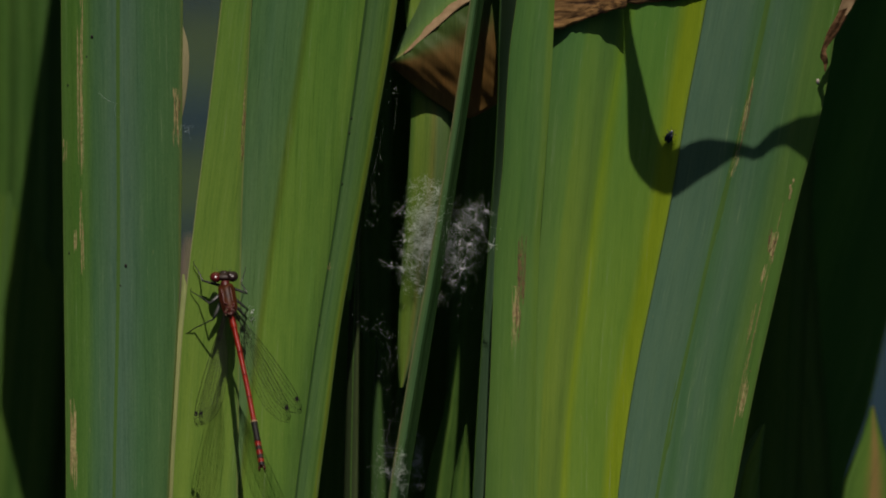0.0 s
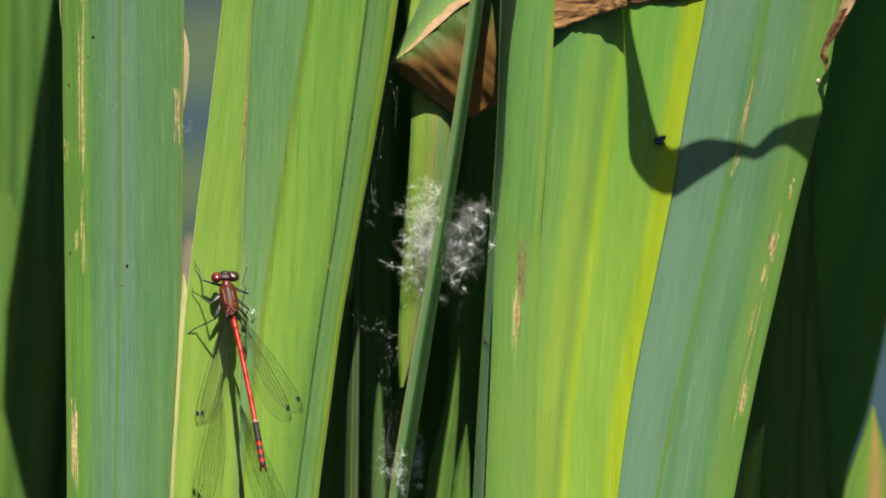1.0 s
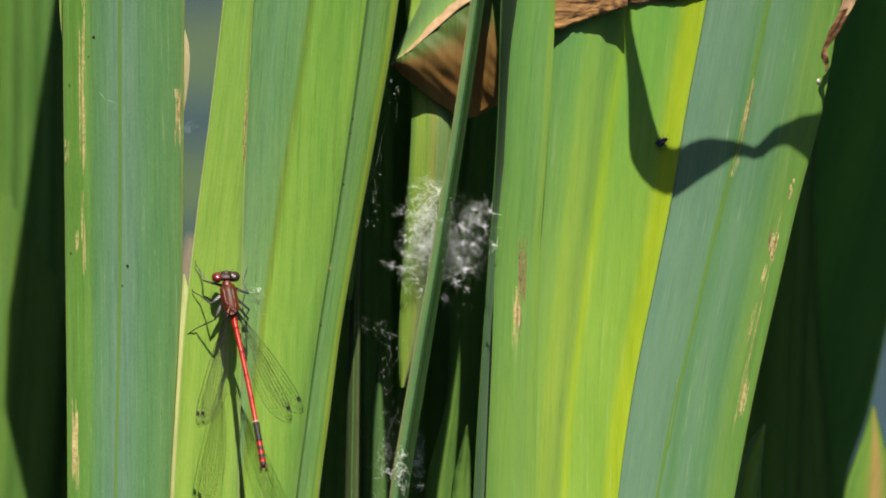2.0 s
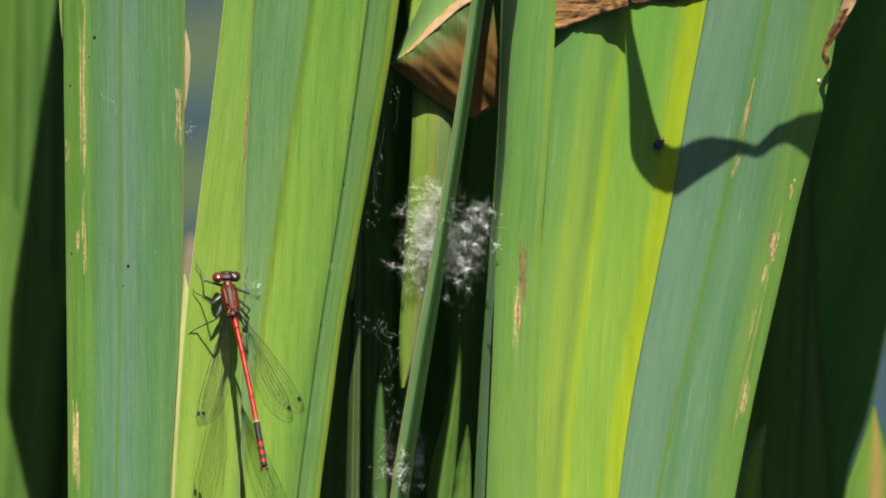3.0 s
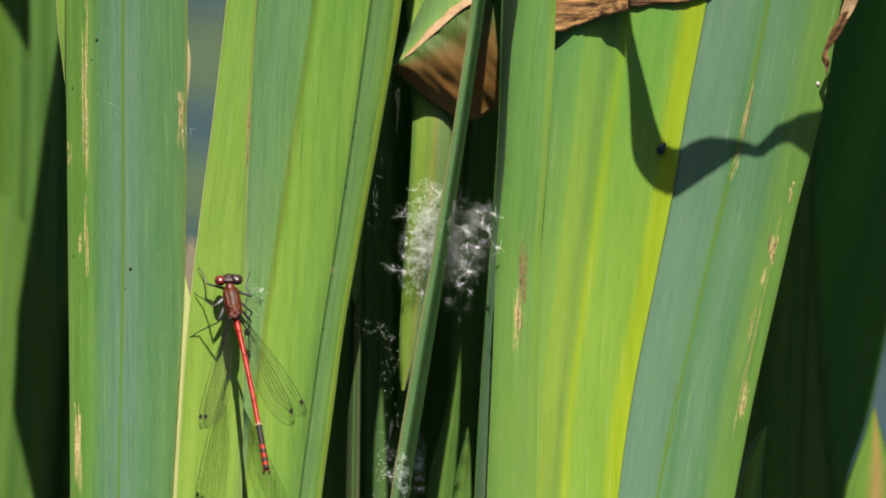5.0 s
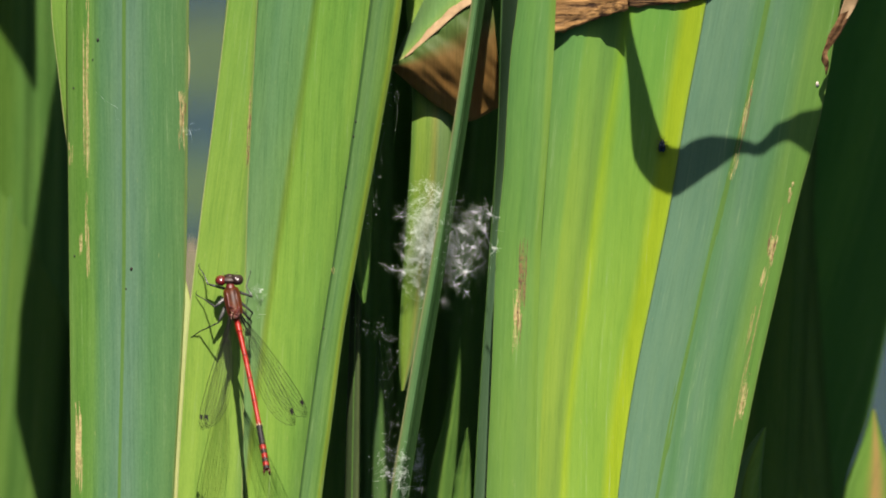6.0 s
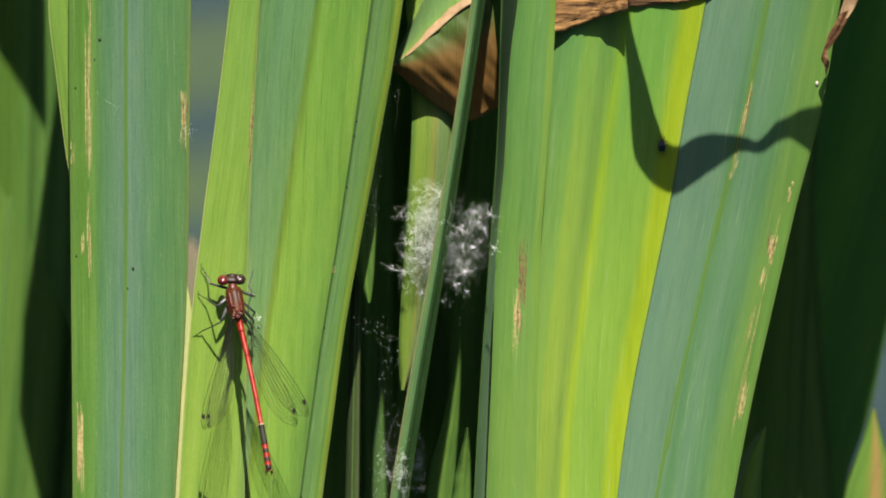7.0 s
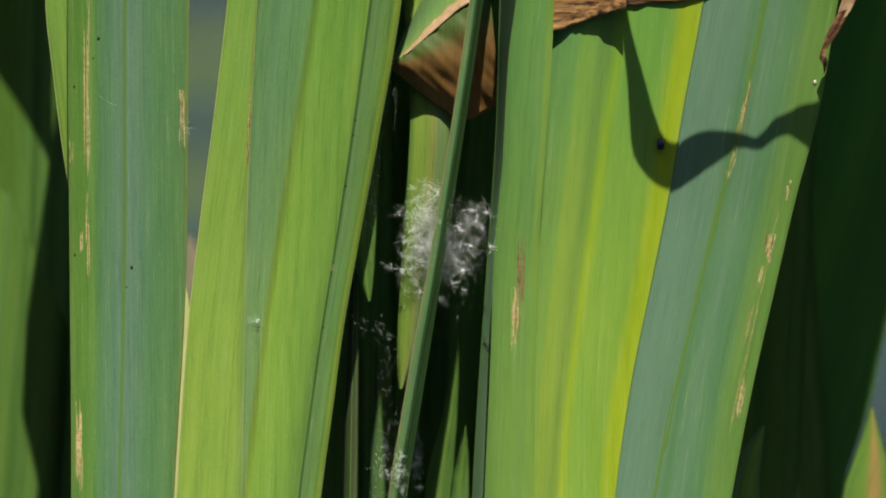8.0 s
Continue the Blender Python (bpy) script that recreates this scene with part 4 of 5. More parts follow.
MAT_LEG = stuff_material("damsel_leg", (0.010, 0.010, 0.010), (0.03, 0.03, 0.028), (3, 3, 3), 0.4, 0.02)
MAT_GREY = stuff_material("damsel_grey", (0.03, 0.032, 0.03), (0.085, 0.085, 0.078), (3, 3, 3), 0.4, 0.02)
MAT_VEIN = stuff_material("wing_vein", (0.004, 0.004, 0.003), (0.012, 0.010, 0.008), (3, 3, 3), 0.7, 0.01, spec=0.08)
MAT_CREAM = stuff_material("pale_ring", (0.35, 0.24, 0.14), (0.5, 0.36, 0.22), (3, 3, 3), 0.4, 0.01)


def membrane_material():
    m, t, bsdf, out = blank("wing_membrane")
    clear = t.nodes.new("ShaderNodeBsdfTransparent")
    clear.inputs[0].default_value = (0.975, 0.98, 0.97, 1)
    bsdf.inputs["Base Color"].default_value = (0.5, 0.52, 0.45, 1)
    bsdf.inputs["Roughness"].default_value = 0.25
    mix = t.nodes.new("ShaderNodeMixShader")
    mix.inputs[0].default_value = 0.008
    link(t, clear.outputs[0], mix.inputs[1])
    link(t, bsdf.outputs[0], mix.inputs[2])
    link(t, mix.outputs[0], out.inputs[0])
    return m


MAT_WING = membrane_material()


def mm(x, y, z):
    return Vector((x / 1000, y / 1000, z / 1000))


def wing_part(parent, root, tip, chord, seed):
    """One clear, netted wing from its narrow root to its round tip; chord points to its leading edge."""
    rnd = random.Random(seed)
    root, tip, chord = Vector(root), Vector(tip), Vector(chord)
    along = tip - root
    long = along.length
    along.normalize()
    chord = (chord - along * chord.dot(along)).normalized()
    up = along.cross(chord)
    xs = (0, 0.12, 0.2, 0.35, 0.55, 0.75, 0.9, 0.97, 1.0)
    lead = (0.25, 0.35, 0.6, 0.95, 1.25, 1.3, 1.05, 0.6, 0.0)
    trail = (-0.25, -0.3, -0.7, -1.6, -2.5, -2.75, -2.0, -1.0, -0.1)
    at = lambda x, y: along * (x * long) + chord * y + up * (0.12 * math.sin(y * 2.2) + 0.4 * math.sin(math.pi * x))
    lo, hi = (lambda x: glide(xs, trail, x)), (lambda x: glide(xs, lead, x))
    pivot = new("wing")
    pivot.parent = parent
    pivot.location = root / 1000
    bm = bmesh.new()
    prev = None
    for q in range(33):
        x = q / 32
        row = [bm.verts.new(at(x, lo(x) + (hi(x) - lo(x)) * k / 6) / 1000) for k in range(7)]
        if prev:
            for k in range(6):
                bm.faces.new((prev[k], prev[k + 1], row[k + 1], row[k]))
        prev = row
    part("membrane", bm, MAT_WING, pivot, "clear thin membrane")
    bm = bmesh.new()
    line = lambda g, a, b, r, n=18: tube(bm, [at(x, g(x)) / 1000 for x in np.linspace(a, b, n)], r / 1000, 4)
    line(hi, 0, 0.999, 0.052, 26)
    line(lo, 0, 0.999, 0.036, 26)
    for k, r in ((0.86, 0.038), (0.72, 0.038), (0.55, 0.028), (0.40, 0.028), (0.25, 0.025), (0.12, 0.023)):
        line(lambda x, k=k: lo(x) + (hi(x) - lo(x)) * k, 0.02 if k > 0.5 else 0.2, 0.985 if k > 0.3 else 0.9, r, 20)
    levels = (0.0, 0.12, 0.25, 0.40, 0.55, 0.72, 0.86, 1.0)
    for i in range(len(levels) - 1):
        x = 0.22 + 0.02 * (i % 2)
        while x < 0.975:
            y0, y1 = (lo(x) + (hi(x) - lo(x)) * levels[i + j] for j in (0, 1))
            tube(bm, [at(x, y0) / 1000, at(x + 0.004, y1) / 1000], 0.017 / 1000, 3, False)
            x += rnd.uniform(0.026, 0.042) if i < 5 else rnd.uniform(0.045, 0.06)
    part("vein_net", bm, MAT_VEIN, pivot, "fine dark veins")
    bm = bmesh.new()
    rows = []
    for z in (0.03, -0.03):
        for x, k in ((0.868, 0.99), (0.905, 0.99), (0.915, 0.80), (0.876, 0.80)):
            rows.append(bm.verts.new((at(x, lo(x) + (hi(x) - lo(x)) * k) + up * z) / 1000))
    bm.faces.new(rows[:4])
    bm.faces.new(rows[4:][::-1])
    for k in range(4):
        bm.faces.new((rows[k], rows[(k + 1) % 4], rows[4 + (k + 1) % 4], rows[4 + k]))
    part("wing_spot", bm, MAT_BLACK, pivot, "black spot near the tip", smooth=False)
    return pivot


def damselfly():
    thing = tagged(new("damselfly"), "red and black damselfly resting on an iris leaf", "damselfly")
    rnd = random.Random(4)
    # head with eyes and feelers
    bm = bmesh.new()
    ball(bm, mm(-0.77, 4.05, 0.1), (0.00165, 0.0007, 0.0009), 20, 12)
    ball(bm, mm(-0.75, 4.75, -0.2), (0.0009, 0.00045, 0.0006), 14, 8)
    for k in range(60):
        a = rnd.uniform(0.1, 3.0)
        p = mm(-0.77 + 1.3 * math.cos(a), 4.2 + 0.55 * math.sin(a), 0.2 + rnd.uniform(-0.3, 0.5))
        tube(bm, [p, p + mm(rnd.uniform(-0.2, 0.2), rnd.uniform(0.2, 0.5), rnd.uniform(0, 0.3))], 0.000018, 3, False)
    head = part("head", bm, MAT_HEAD, thing, "dark hairy head")
    for x, y, a in ((-2.24, 4.0, 1), (0.72, 4.12, -1)):
        bm = bmesh.new()
        ball(bm, mm(x, y, 0.05), (0.00104, 0.00096, 0.00105), 22, 14)
        part("eye", bm, MAT_EYE if a == 1 else MAT_EYE_TOP, head, "glossy dark red eye")
        bm = bmesh.new()
        small = 0.55 if a == 1 else 1.0
        ball(bm, mm(x + 0.3 * a, y + 0.22, 0.42), (0.00078 * small, 0.00072 * small, 0.0007 * small), 18, 12)
        part("eye_cap", bm, MAT_EYE_TOP, head, "dark brown top of the eye")
        bm = bmesh.new()
        o = mm(-0.77 - 0.5 * a, 4.6, 0.3)
        tube(bm, [o, o + mm(-0.5 * a, 0.6, 0.3), o + mm(-1.0 * a, 1.0, 0.2)], [0.00007, 0.00004, 0.00002], 5)
        part("feeler", bm, MAT_LEG, head)
    # neck and thorax
    bm = bmesh.new()
    tube(bm, [mm(-0.7, 3.6, 0), mm(-0.6, 3.2, 0), mm(-0.52, 2.7, 0), mm(-0.45, 2.2, 0)], [0.0005, 0.0008, 0.0008, 0.0008], 14)
    part("neck", bm, MAT_DARKRED, thing)
    prof = ((2.75, 0.85), (2.55, 1.25), (2.0, 1.42), (0.8, 1.48), (-0.3, 1.46), (-1.2, 1.4), (-1.9, 1.25), (-2.5, 1.0), (-3.0, 0.65))
    axis = lambda y: mm(0.02 - 0.21 * y, y, -0.35)
    bm = bmesh.new()
    tube(bm, [axis(y) for y, r in prof], [(r / 1000, r * 1.12 / 1000) for y, r in prof], 22)
    thorax = part("thorax", bm, MAT_BRONZE, thing, "dark bronze hairy thorax")
    for side in (-1, 1):
        for off, w, mat, y0, y1 in ((0.56, 0.3 if side < 0 else 0.14, MAT_DARKRED if side < 0 else MAT_BROWNRED, 2.2, -0.6), (0.93, 0.5, MAT_BROWNRED, 1.7, -2.3)):
            bm = bmesh.new()
            prev = None
            for q in range(13):
                y = y0 + (y1 - y0) * q / 12
                r = float(np.interp(-y, [-p[0] for p in prof], [p[1] for p in prof]))
                row = []
                for k in (-1, -0.5, 0, 0.5, 1):
                    a = math.asin(min(0.98, off)) * side + k * w * 0.5 * (1 - abs(q / 6 - 1) ** 3 * 0.8)
                    rr = r + (0.05 if abs(k) < 0.9 else -0.02)
                    row.append(bm.verts.new(axis(y) + mm(rr * math.sin(a), 0.2 * rr * math.sin(a), rr * 1.12 * math.cos(a))))
                if prev:
                    for k in range(4):
                        bm.faces.new((prev[k], prev[k + 1], row[k + 1], row[k]))
                prev = row
            part("stripe", bm, mat, thorax, "red stripe")
    bm = bmesh.new()
    for k in range(44):
        ball(bm, mm(0.33 + rnd.uniform(-0.85, 0.85), -1.5 + rnd.uniform(-1.1, 1.0), 0.9 + rnd.uniform(-0.2, 0.2)), [rnd.uniform(0.00014, 0.0003) for _ in range(3)], 8, 6)
    part("wing_base", bm, MAT_BROWNRED, thing, "knobbly dark red wing hinges")
    bm = bmesh.new()
    for k in range(14):
        ball(bm, mm(0.35 + rnd.uniform(-0.85, 0.85), -1.6 + rnd.uniform(-1.1, 0.6), 1.1 + rnd.uniform(-0.15, 0.1)), [rnd.uniform(0.00005, 0.00012) for _ in range(3)], 6, 4)
    part("hinge_plate", bm, MAT_CREAM, thing, "pale dots on the wing hinges")
    bm = bmesh.new()
    for k in range(22):
        y = rnd.uniform(-2.2, 2.2)
        r = float(np.interp(-y, [-p[0] for p in prof], [p[1] for p in prof]))
        a = rnd.uniform(-1.6, 1.6)
        o = axis(y) + mm(r * math.sin(a), 0, r * math.cos(a))
        tube(bm, [o, o + mm(math.sin(a) * 0.4 + rnd.uniform(-.1, .1), rnd.uniform(-0.2, 0.2), math.cos(a) * 0.4)], 0.000012, 3, False)
    part("fuzz", bm, MAT_GREY, thorax, "fine pale hairs")
    # abdomen, segment by segment
    ab = lambda f: mm(0.6 + 5.73 * f + 0.25 * math.sin(math.pi * f), -2.7 - 26.6 * f, -0.3 + 14.5 * f)
    cuts = ((0, 0.03, 0), (0.03, 0.09, 0), (0.09, 0.25, 0), (0.25, 0.40, 0), (0.40, 0.545, 0), (0.545, 0.70, 0), (0.70, 0.83, 1), (0.83, 0.885, 2), (0.885, 0.94, 2), (0.94, 0.985, 2))
    for i, (a, b, look_) in enumerate(cuts):
        bm = bmesh.new()
        n = 18
        pts, rad = [], []
        for q in range(n + 1):
            x = q / n
            f = a + (b - a) * x
            r = 0.44 + 0.06 * (2 * x - 1) ** 4 + (0.12 if i >= 6 else 0) + (0.12 if i < 2 else 0)
            r *= 0.93 if q in (0, n) else 1
            pts.append(ab(f))
            rad.append((r / 1000, r / 1000))
        rings = tube(bm, pts, rad, 14)
        bm.faces.ensure_lookup_table()
        for q in range(n):
            for k in range(14):
                fc = bm.faces[q * 14 + k]
                fc.material_index = 0 if look_ == 0 else (1 if look_ == 1 else (1 if q >= 9 else 0))
                if look_ == 0 and q == n - 1:
                    fc.material_index = 2
        seg = part("abdomen_segment", bm, [MAT_RED, MAT_BLACK, MAT_DARKRED], thing, ("red segment", "black segment", "red segment with a black band")[look_])
        if i in (5, 6):
            bm = bmesh.new()
            tube(bm, [ab(a - 0.004 if i == 6 else b), ab(a + 0.004 if i == 6 else b + 0.003)], 0.00065, 14)
            part("ring", bm, MAT_CREAM, seg, "pale ring")
    bm = bmesh.new()
    end = ab(0.985)
    for side in (-1, 1):
        tube(bm, [end + mm(0.35 * side, 0.05, 0), end + mm(0.5 * side, -0.45, 0), end + mm(0.42 * side, -0.95, 0)], [0.0003, 0.00022, 0.00008], 7)
    part("clasper", bm, MAT_DARKRED, thing)
    # legs: thigh, shin and foot
    legs = (((-0.9, 2.4, -1.2), (-4.6, 3.4, -1.5), (-5.4, 5.2, -4.6), (-6.2, 6.4, -6.0), 0),
            ((-0.9, 1.4, -1.4), (-3.2, -0.6, -1.0), (-5.2, 0.7, -4.4), (-6.7, 1.5, -6.0), 1),
            ((-1.0, 0.2, -1.5), (-2.6, -3.4, -1.7), (-6.0, -5.0, -5.3), (-7.6, -6.1, -6.0), 1),
            ((0.4, 2.2, -1.2), (3.3, 1.1, -2.0), (2.2, 3.0, -4.6), (2.9, 5.2, -6.0), 0),
            ((0.7, 0.6, -1.4), (3.4, -1.7, -2.6), (3.0, -2.3, -4.6), (2.8, -3.2, -6.0), 0),
            ((0.9, -0.6, -1.5), (3.2, -3.2, -3.2), (2.8, -4.2, -5.0), (2.3, -5.2, -6.0), 0))
    for a, b, c, d, pale in legs:
        a, b, c, d = (Vector(p) for p in (a, b, c, d))
        bm = bmesh.new()
        tube(bm, [(a + (b - a) * x) / 1000 for x in (0, 0.3, 0.7, 1)], [0.00028, 0.00036 if pale else 0.00028, 0.0003 if pale else 0.00022, 0.00015], 8)
        leg = part("leg", bm, MAT_GREY if pale else MAT_LEG, thing, "grey thigh" if pale else "")
        bm = bmesh.new()
        tube(bm, [(b + (c - b) * x) / 1000 for x in (0, 0.5, 1)] + [d / 1000], [0.00014, 0.00011, 0.00010, 0.00007], 7)
        for k in range(14):
            x = rnd.uniform(0.1, 1)
            o = b + (c - b) * x
            tube(bm, [o / 1000, (o + Vector((rnd.uniform(-.5, .5), rnd.uniform(-.5, .2), rnd.uniform(-.4, .4)))) / 1000], 0.00002, 3, False)
        part("shin", bm, MAT_LEG, leg, "thin black bristly shin")
        bm = bmesh.new()
        tube(bm, [d / 1000, (d + Vector((0.0, 0.35, -0.02))) / 1000, (d + Vector((0.15, 0.6, -0.05))) / 1000], 0.00006, 6)
        part("foot", bm, MAT_LEG, leg)
    wings = [wing_part(thing, (1.0, -1.6, 0.7), (13.0, -19.8, 6.5), (1, 0.6, 0.15), 1),
             wing_part(thing, (1.0, -2.2, 0.5), (10.9, -21.4, 6.0), (1, 0.5, 0.1), 2),
             wing_part(thing, (-0.4, -1.9, 0.6), (-5.4, -22.2, 5.0), (-1, 0.2, -0.45), 3),
             wing_part(thing, (-0.2, -2.4, 0.4), (-4.4, -22.0, 5.6), (-1, 0.2, -0.5), 4)]
    # head, thorax and legs slope down from the abdomen's root towards the leaf; the feet stay
    stoop = [ob for ob in thing.children_recursive if ob.type == "MESH" and ob.parent not in wings and not ob.name.startswith("abdomen")]
    for ob in stoop:
        for vert in ob.data.vertices:
            y, z = vert.co.y * 1000 + 2.7, vert.co.z * 1000
            if y > 0:
                vert.co.z -= 0.5 * y / 1000 * min(1.0, max(0.0, (z + 6.0) / 4.0))
    return thing, wings


damsel, damsel_wings = damselfly()
REST_U, REST_V, REST_N = -37.1, -9.5, 8.4
damsel_rest = STAND @ pose(REST_U / 1000, REST_V / 1000, REST_N / 1000)


# ---- the little black beetle in the shadow ----
def beetle():
    thing = tagged(new("beetle"), "tiny glossy blue-black beetle on an iris leaf", "beetle")
    blue = stuff_material("beetle_shell", (0.004, 0.006, 0.014), (0.012, 0.018, 0.04), (4, 4, 4), 0.15, 0.01, spec=0.7, metal=0.3)
    for side in (-1, 1):
        bm = bmesh.new()
        ball(bm, mm(0.28 * side, -0.2, 0.55), (0.0004, 0.0009, 0.00045), 14, 10)
        part("wing_case", bm, blue, thing, "glossy blue-black wing case")
    bm = bmesh.new()
    ball(bm, mm(0, 0.62, 0.45), (0.0005, 0.00035, 0.00036), 14, 10)
    part("thorax", bm, blue, thing)
    bm = bmesh.new()
    ball(bm, mm(0, 1.0, 0.4), (0.00033, 0.00024, 0.00026), 12, 8)
    head = part("head", bm, blue, thing)
    for side in (-1, 1):
        bm = bmesh.new()
        tube(bm, [mm(0.12 * side, 1.15, 0.45), mm(0.35 * side, 1.5, 0.5), mm(0.55 * side, 1.75, 0.4)], 0.00004, 5)
        part("feeler", bm, MAT_LEG, head)
        for y0, y1 in ((0.7, 1.0), (0.3, 0.2), (-0.1, -0.6)):
            bm = bmesh.new()
            tube(bm, [mm(0.3 * side, y0, 0.35), mm(0.75 * side, (y0 + y1) / 2, 0.45), mm(1.0 * side, y1, 0.02)], [0.00008, 0.00007, 0.00004], 5)
            part("leg", bm, MAT_LEG, thing)
    return thing


bug = beetle()


# ---- seed fluff and cobwebs ----
def fluff_material():
    m, t, bsdf, out = blank("white_fluff")
    geo = t.nodes.new("ShaderNodeNewGeometry")
    r = ramp(t, [(0.0, (0.80, 0.85, 0.80)), (1.0, (0.92, 0.95, 0.92))])
    link(t, geo.outputs["Random Per Island"], r.inputs[0])
    link(t, r.outputs[0], bsdf.inputs["Base Color"])
    bsdf.inputs["Roughness"].default_value = 0.35
    tr = t.nodes.new("ShaderNodeBsdfTranslucent")
    tr.inputs[0].default_value = (0.80, 0.85, 0.80, 1)
    mix = t.nodes.new("ShaderNodeMixShader")
    mix.inputs[0].default_value = 0.55
    link(t, bsdf.outputs[0], mix.inputs[1])
    link(t, tr.outputs[0], mix.inputs[2])
    link(t, mix.outputs[0], out.inputs[0])
    return m


MAT_FLUFF = fluff_material()


def hair(bm, rnd, start, way, length, r, curl=0.2):
    """One fine fibre, thickest where it starts."""
    pts = [Vector(start)]
    d = Vector(way).normalized()
    for k in range(4):
        d = (d + Vector((rnd.gauss(0, curl), rnd.gauss(0, curl), rnd.gauss(0, curl)))).normalized()
        pts.append(pts[-1] + d * length / 4)
    tube(bm, [spot(*p) for p in pts], [r / 1000, r * 0.9 / 1000, r * 0.75 / 1000, r * 0.55 / 1000, r * 0.3 / 1000], 3, False)


def seed_fluff(label, clouds, stars, seed):
    """Tangled white seed hairs. clouds: u, v, n, spread u, v, n, count, length, thickness; stars: u, v, n, count, length."""
    rnd = random.Random(seed)
    bm = bmesh.new()
    for u, v, n, su, sv, sn, count, length, r in clouds:
        knots = [(rnd.gauss(u, su), rnd.gauss(v, sv), rnd.gauss(n, sn)) for _ in range(max(3, count // 16))]
        for _ in range(count):
            p = (rnd.gauss(u, su), rnd.gauss(v, sv), rnd.gauss(n, sn))
            if rnd.random() < 0.75:
                p = tuple(x + rnd.gauss(0, 0.28) for x in rnd.choice(knots))
            hair(bm, rnd, p, (rnd.gauss(0, 1), rnd.gauss(0, 1), rnd.gauss(0, 0.5)), length * rnd.uniform(0.4, 1.4), r * rnd.uniform(0.6, 1.3), 0.4)
            # white beads, here and on the stars, stand in for glints on the hairs
            if rnd.random() < 0.16:
                bead(bm, spot(*p), rnd.uniform(0.00004, 0.00010))
    for u, v, n, count, length in stars:
        for _ in range(count):
            hair(bm, rnd, (u, v, n), (rnd.gauss(0, 1), rnd.gauss(0, 1), rnd.gauss(0, 0.6)), length * rnd.uniform(0.3, 1.1), 0.022, 0.22)
        for _ in range(4):
            bead(bm, spot(u + rnd.gauss(0, 0.3), v + rnd.gauss(0, 0.3), n + 0.2), rnd.uniform(0.00008, 0.00018))
    return tagged(part("seed_fluff", bm, MAT_FLUFF), label, "seed fluff", kind="stuff")


seed_fluff("tuft of white willow seed fluff caught on leaves", [(-2.6, 5.2, -7, 1.3, 3.2, 0.8, 1000, 1.5, 0.008), (-3.6, -0.5, -7, 1.5, 3.4, 0.8, 800, 1.5, 0.008), (-2.9, 4.0, -6.5, 1.4, 3.2, 0.6, 300, 1.4, 0.013), (-4.4, -1.5, -6.5, 1.5, 2.8, 0.6, 220, 1.4, 0.013), (-3.2, 3.0, -6.2, 1.5, 3.4, 0.5, 420, 2.2, 0.011), (1.6, 0.5, -7, 1.6, 4.0, 0.8, 300, 2.0, 0.007)],
           [(-6.9, -4.1, -6, 22, 2.6), (-6.4, 1.0, -6, 9, 3.0), (-7.6, 6.2, -7, 5, 2.8), (-3.6, -8.0, -6, 12, 2.0), (-2.4, 5.4, -5, 18, 1.8), (-3.8, -0.4, -5, 14, 1.8), (-0.6, 9.8, -5, 9, 2.4), (-5.2, 3.0, -6, 12, 2.2), (-9.0, -3.6, -6, 6, 2.6)], 41)
tuft = seed_fluff("loose tuft of white seed fluff blowing between leaves", [(5.2, 4.4, 6.6, 1.9, 2.0, 0.6, 200, 1.9, 0.010), (4.8, -0.6, 6.4, 1.8, 2.8, 0.6, 130, 2.0, 0.008), (3.0, 0.0, 6.4, 1.4, 4.2, 0.5, 200, 1.8, 0.006), (4.2, 0.8, 6.0, 2.2, 3.8, 0.5, 420, 2.6, 0.005)],
           [(9.1, 6.1, 6.6, 26, 1.9), (3.9, 3.6, 6.4, 22, 2.2), (6.3, 6.4, 6.6, 22, 2.0), (4.6, -3.9, 6.6, 34, 2.9), (9.9, 0.1, 6.8, 16, 2.0), (2.9, -6.2, 6.4, 12, 1.6), (6.1, 0.4, 6.6, 18, 2.0), (8.0, 3.4, 6.7, 18, 2.0), (4.2, 0.6, 6.5, 12, 1.8), (5.0, -7.8, 6.5, 3, 1.2), (7.0, 4.6, 6.6, 14, 1.8)], 45)
seed_fluff("small tuft of white seed fluff low on a narrow leaf", [(-7.2, -39, 7.4, 0.7, 2.8, 0.3, 280, 1.2, 0.010), (-4.2, -38, -8, 0.5, 2.2, 0.8, 300, 1.3, 0.010), (-10, -39, -7, 1.0, 3.0, 1.0, 130, 1.3, 0.008)],
           [(-7.0, -36.5, 7.4, 8, 1.4), (-7.6, -40.5, 7.4, 9, 1.4), (-9.8, -40, -6, 6, 1.6), (-4.0, -42.5, -7, 7, 1.6)], 42)
wisp = seed_fluff("wisp of white fluff clinging to a leaf", [(-32.6, -7.4, 1.2, 0.5, 0.9, 0.2, 34, 1.5, 0.010), (-32.5, -9.3, 1.2, 0.5, 1.4, 0.2, 14, 1.2, 0.010)], [(-32.2, -7.0, 1.3, 5, 1.4)], 43)
seed_fluff("few white hairs at the margin of a leaf", [(-45.0, 20.6, 1.5, 0.8, 0.9, 0.4, 12, 2.4, 0.010), (-57.4, 25.2, 2.0, 0.3, 0.3, 0.1, 2, 3.6, 0.012)], [], 44)


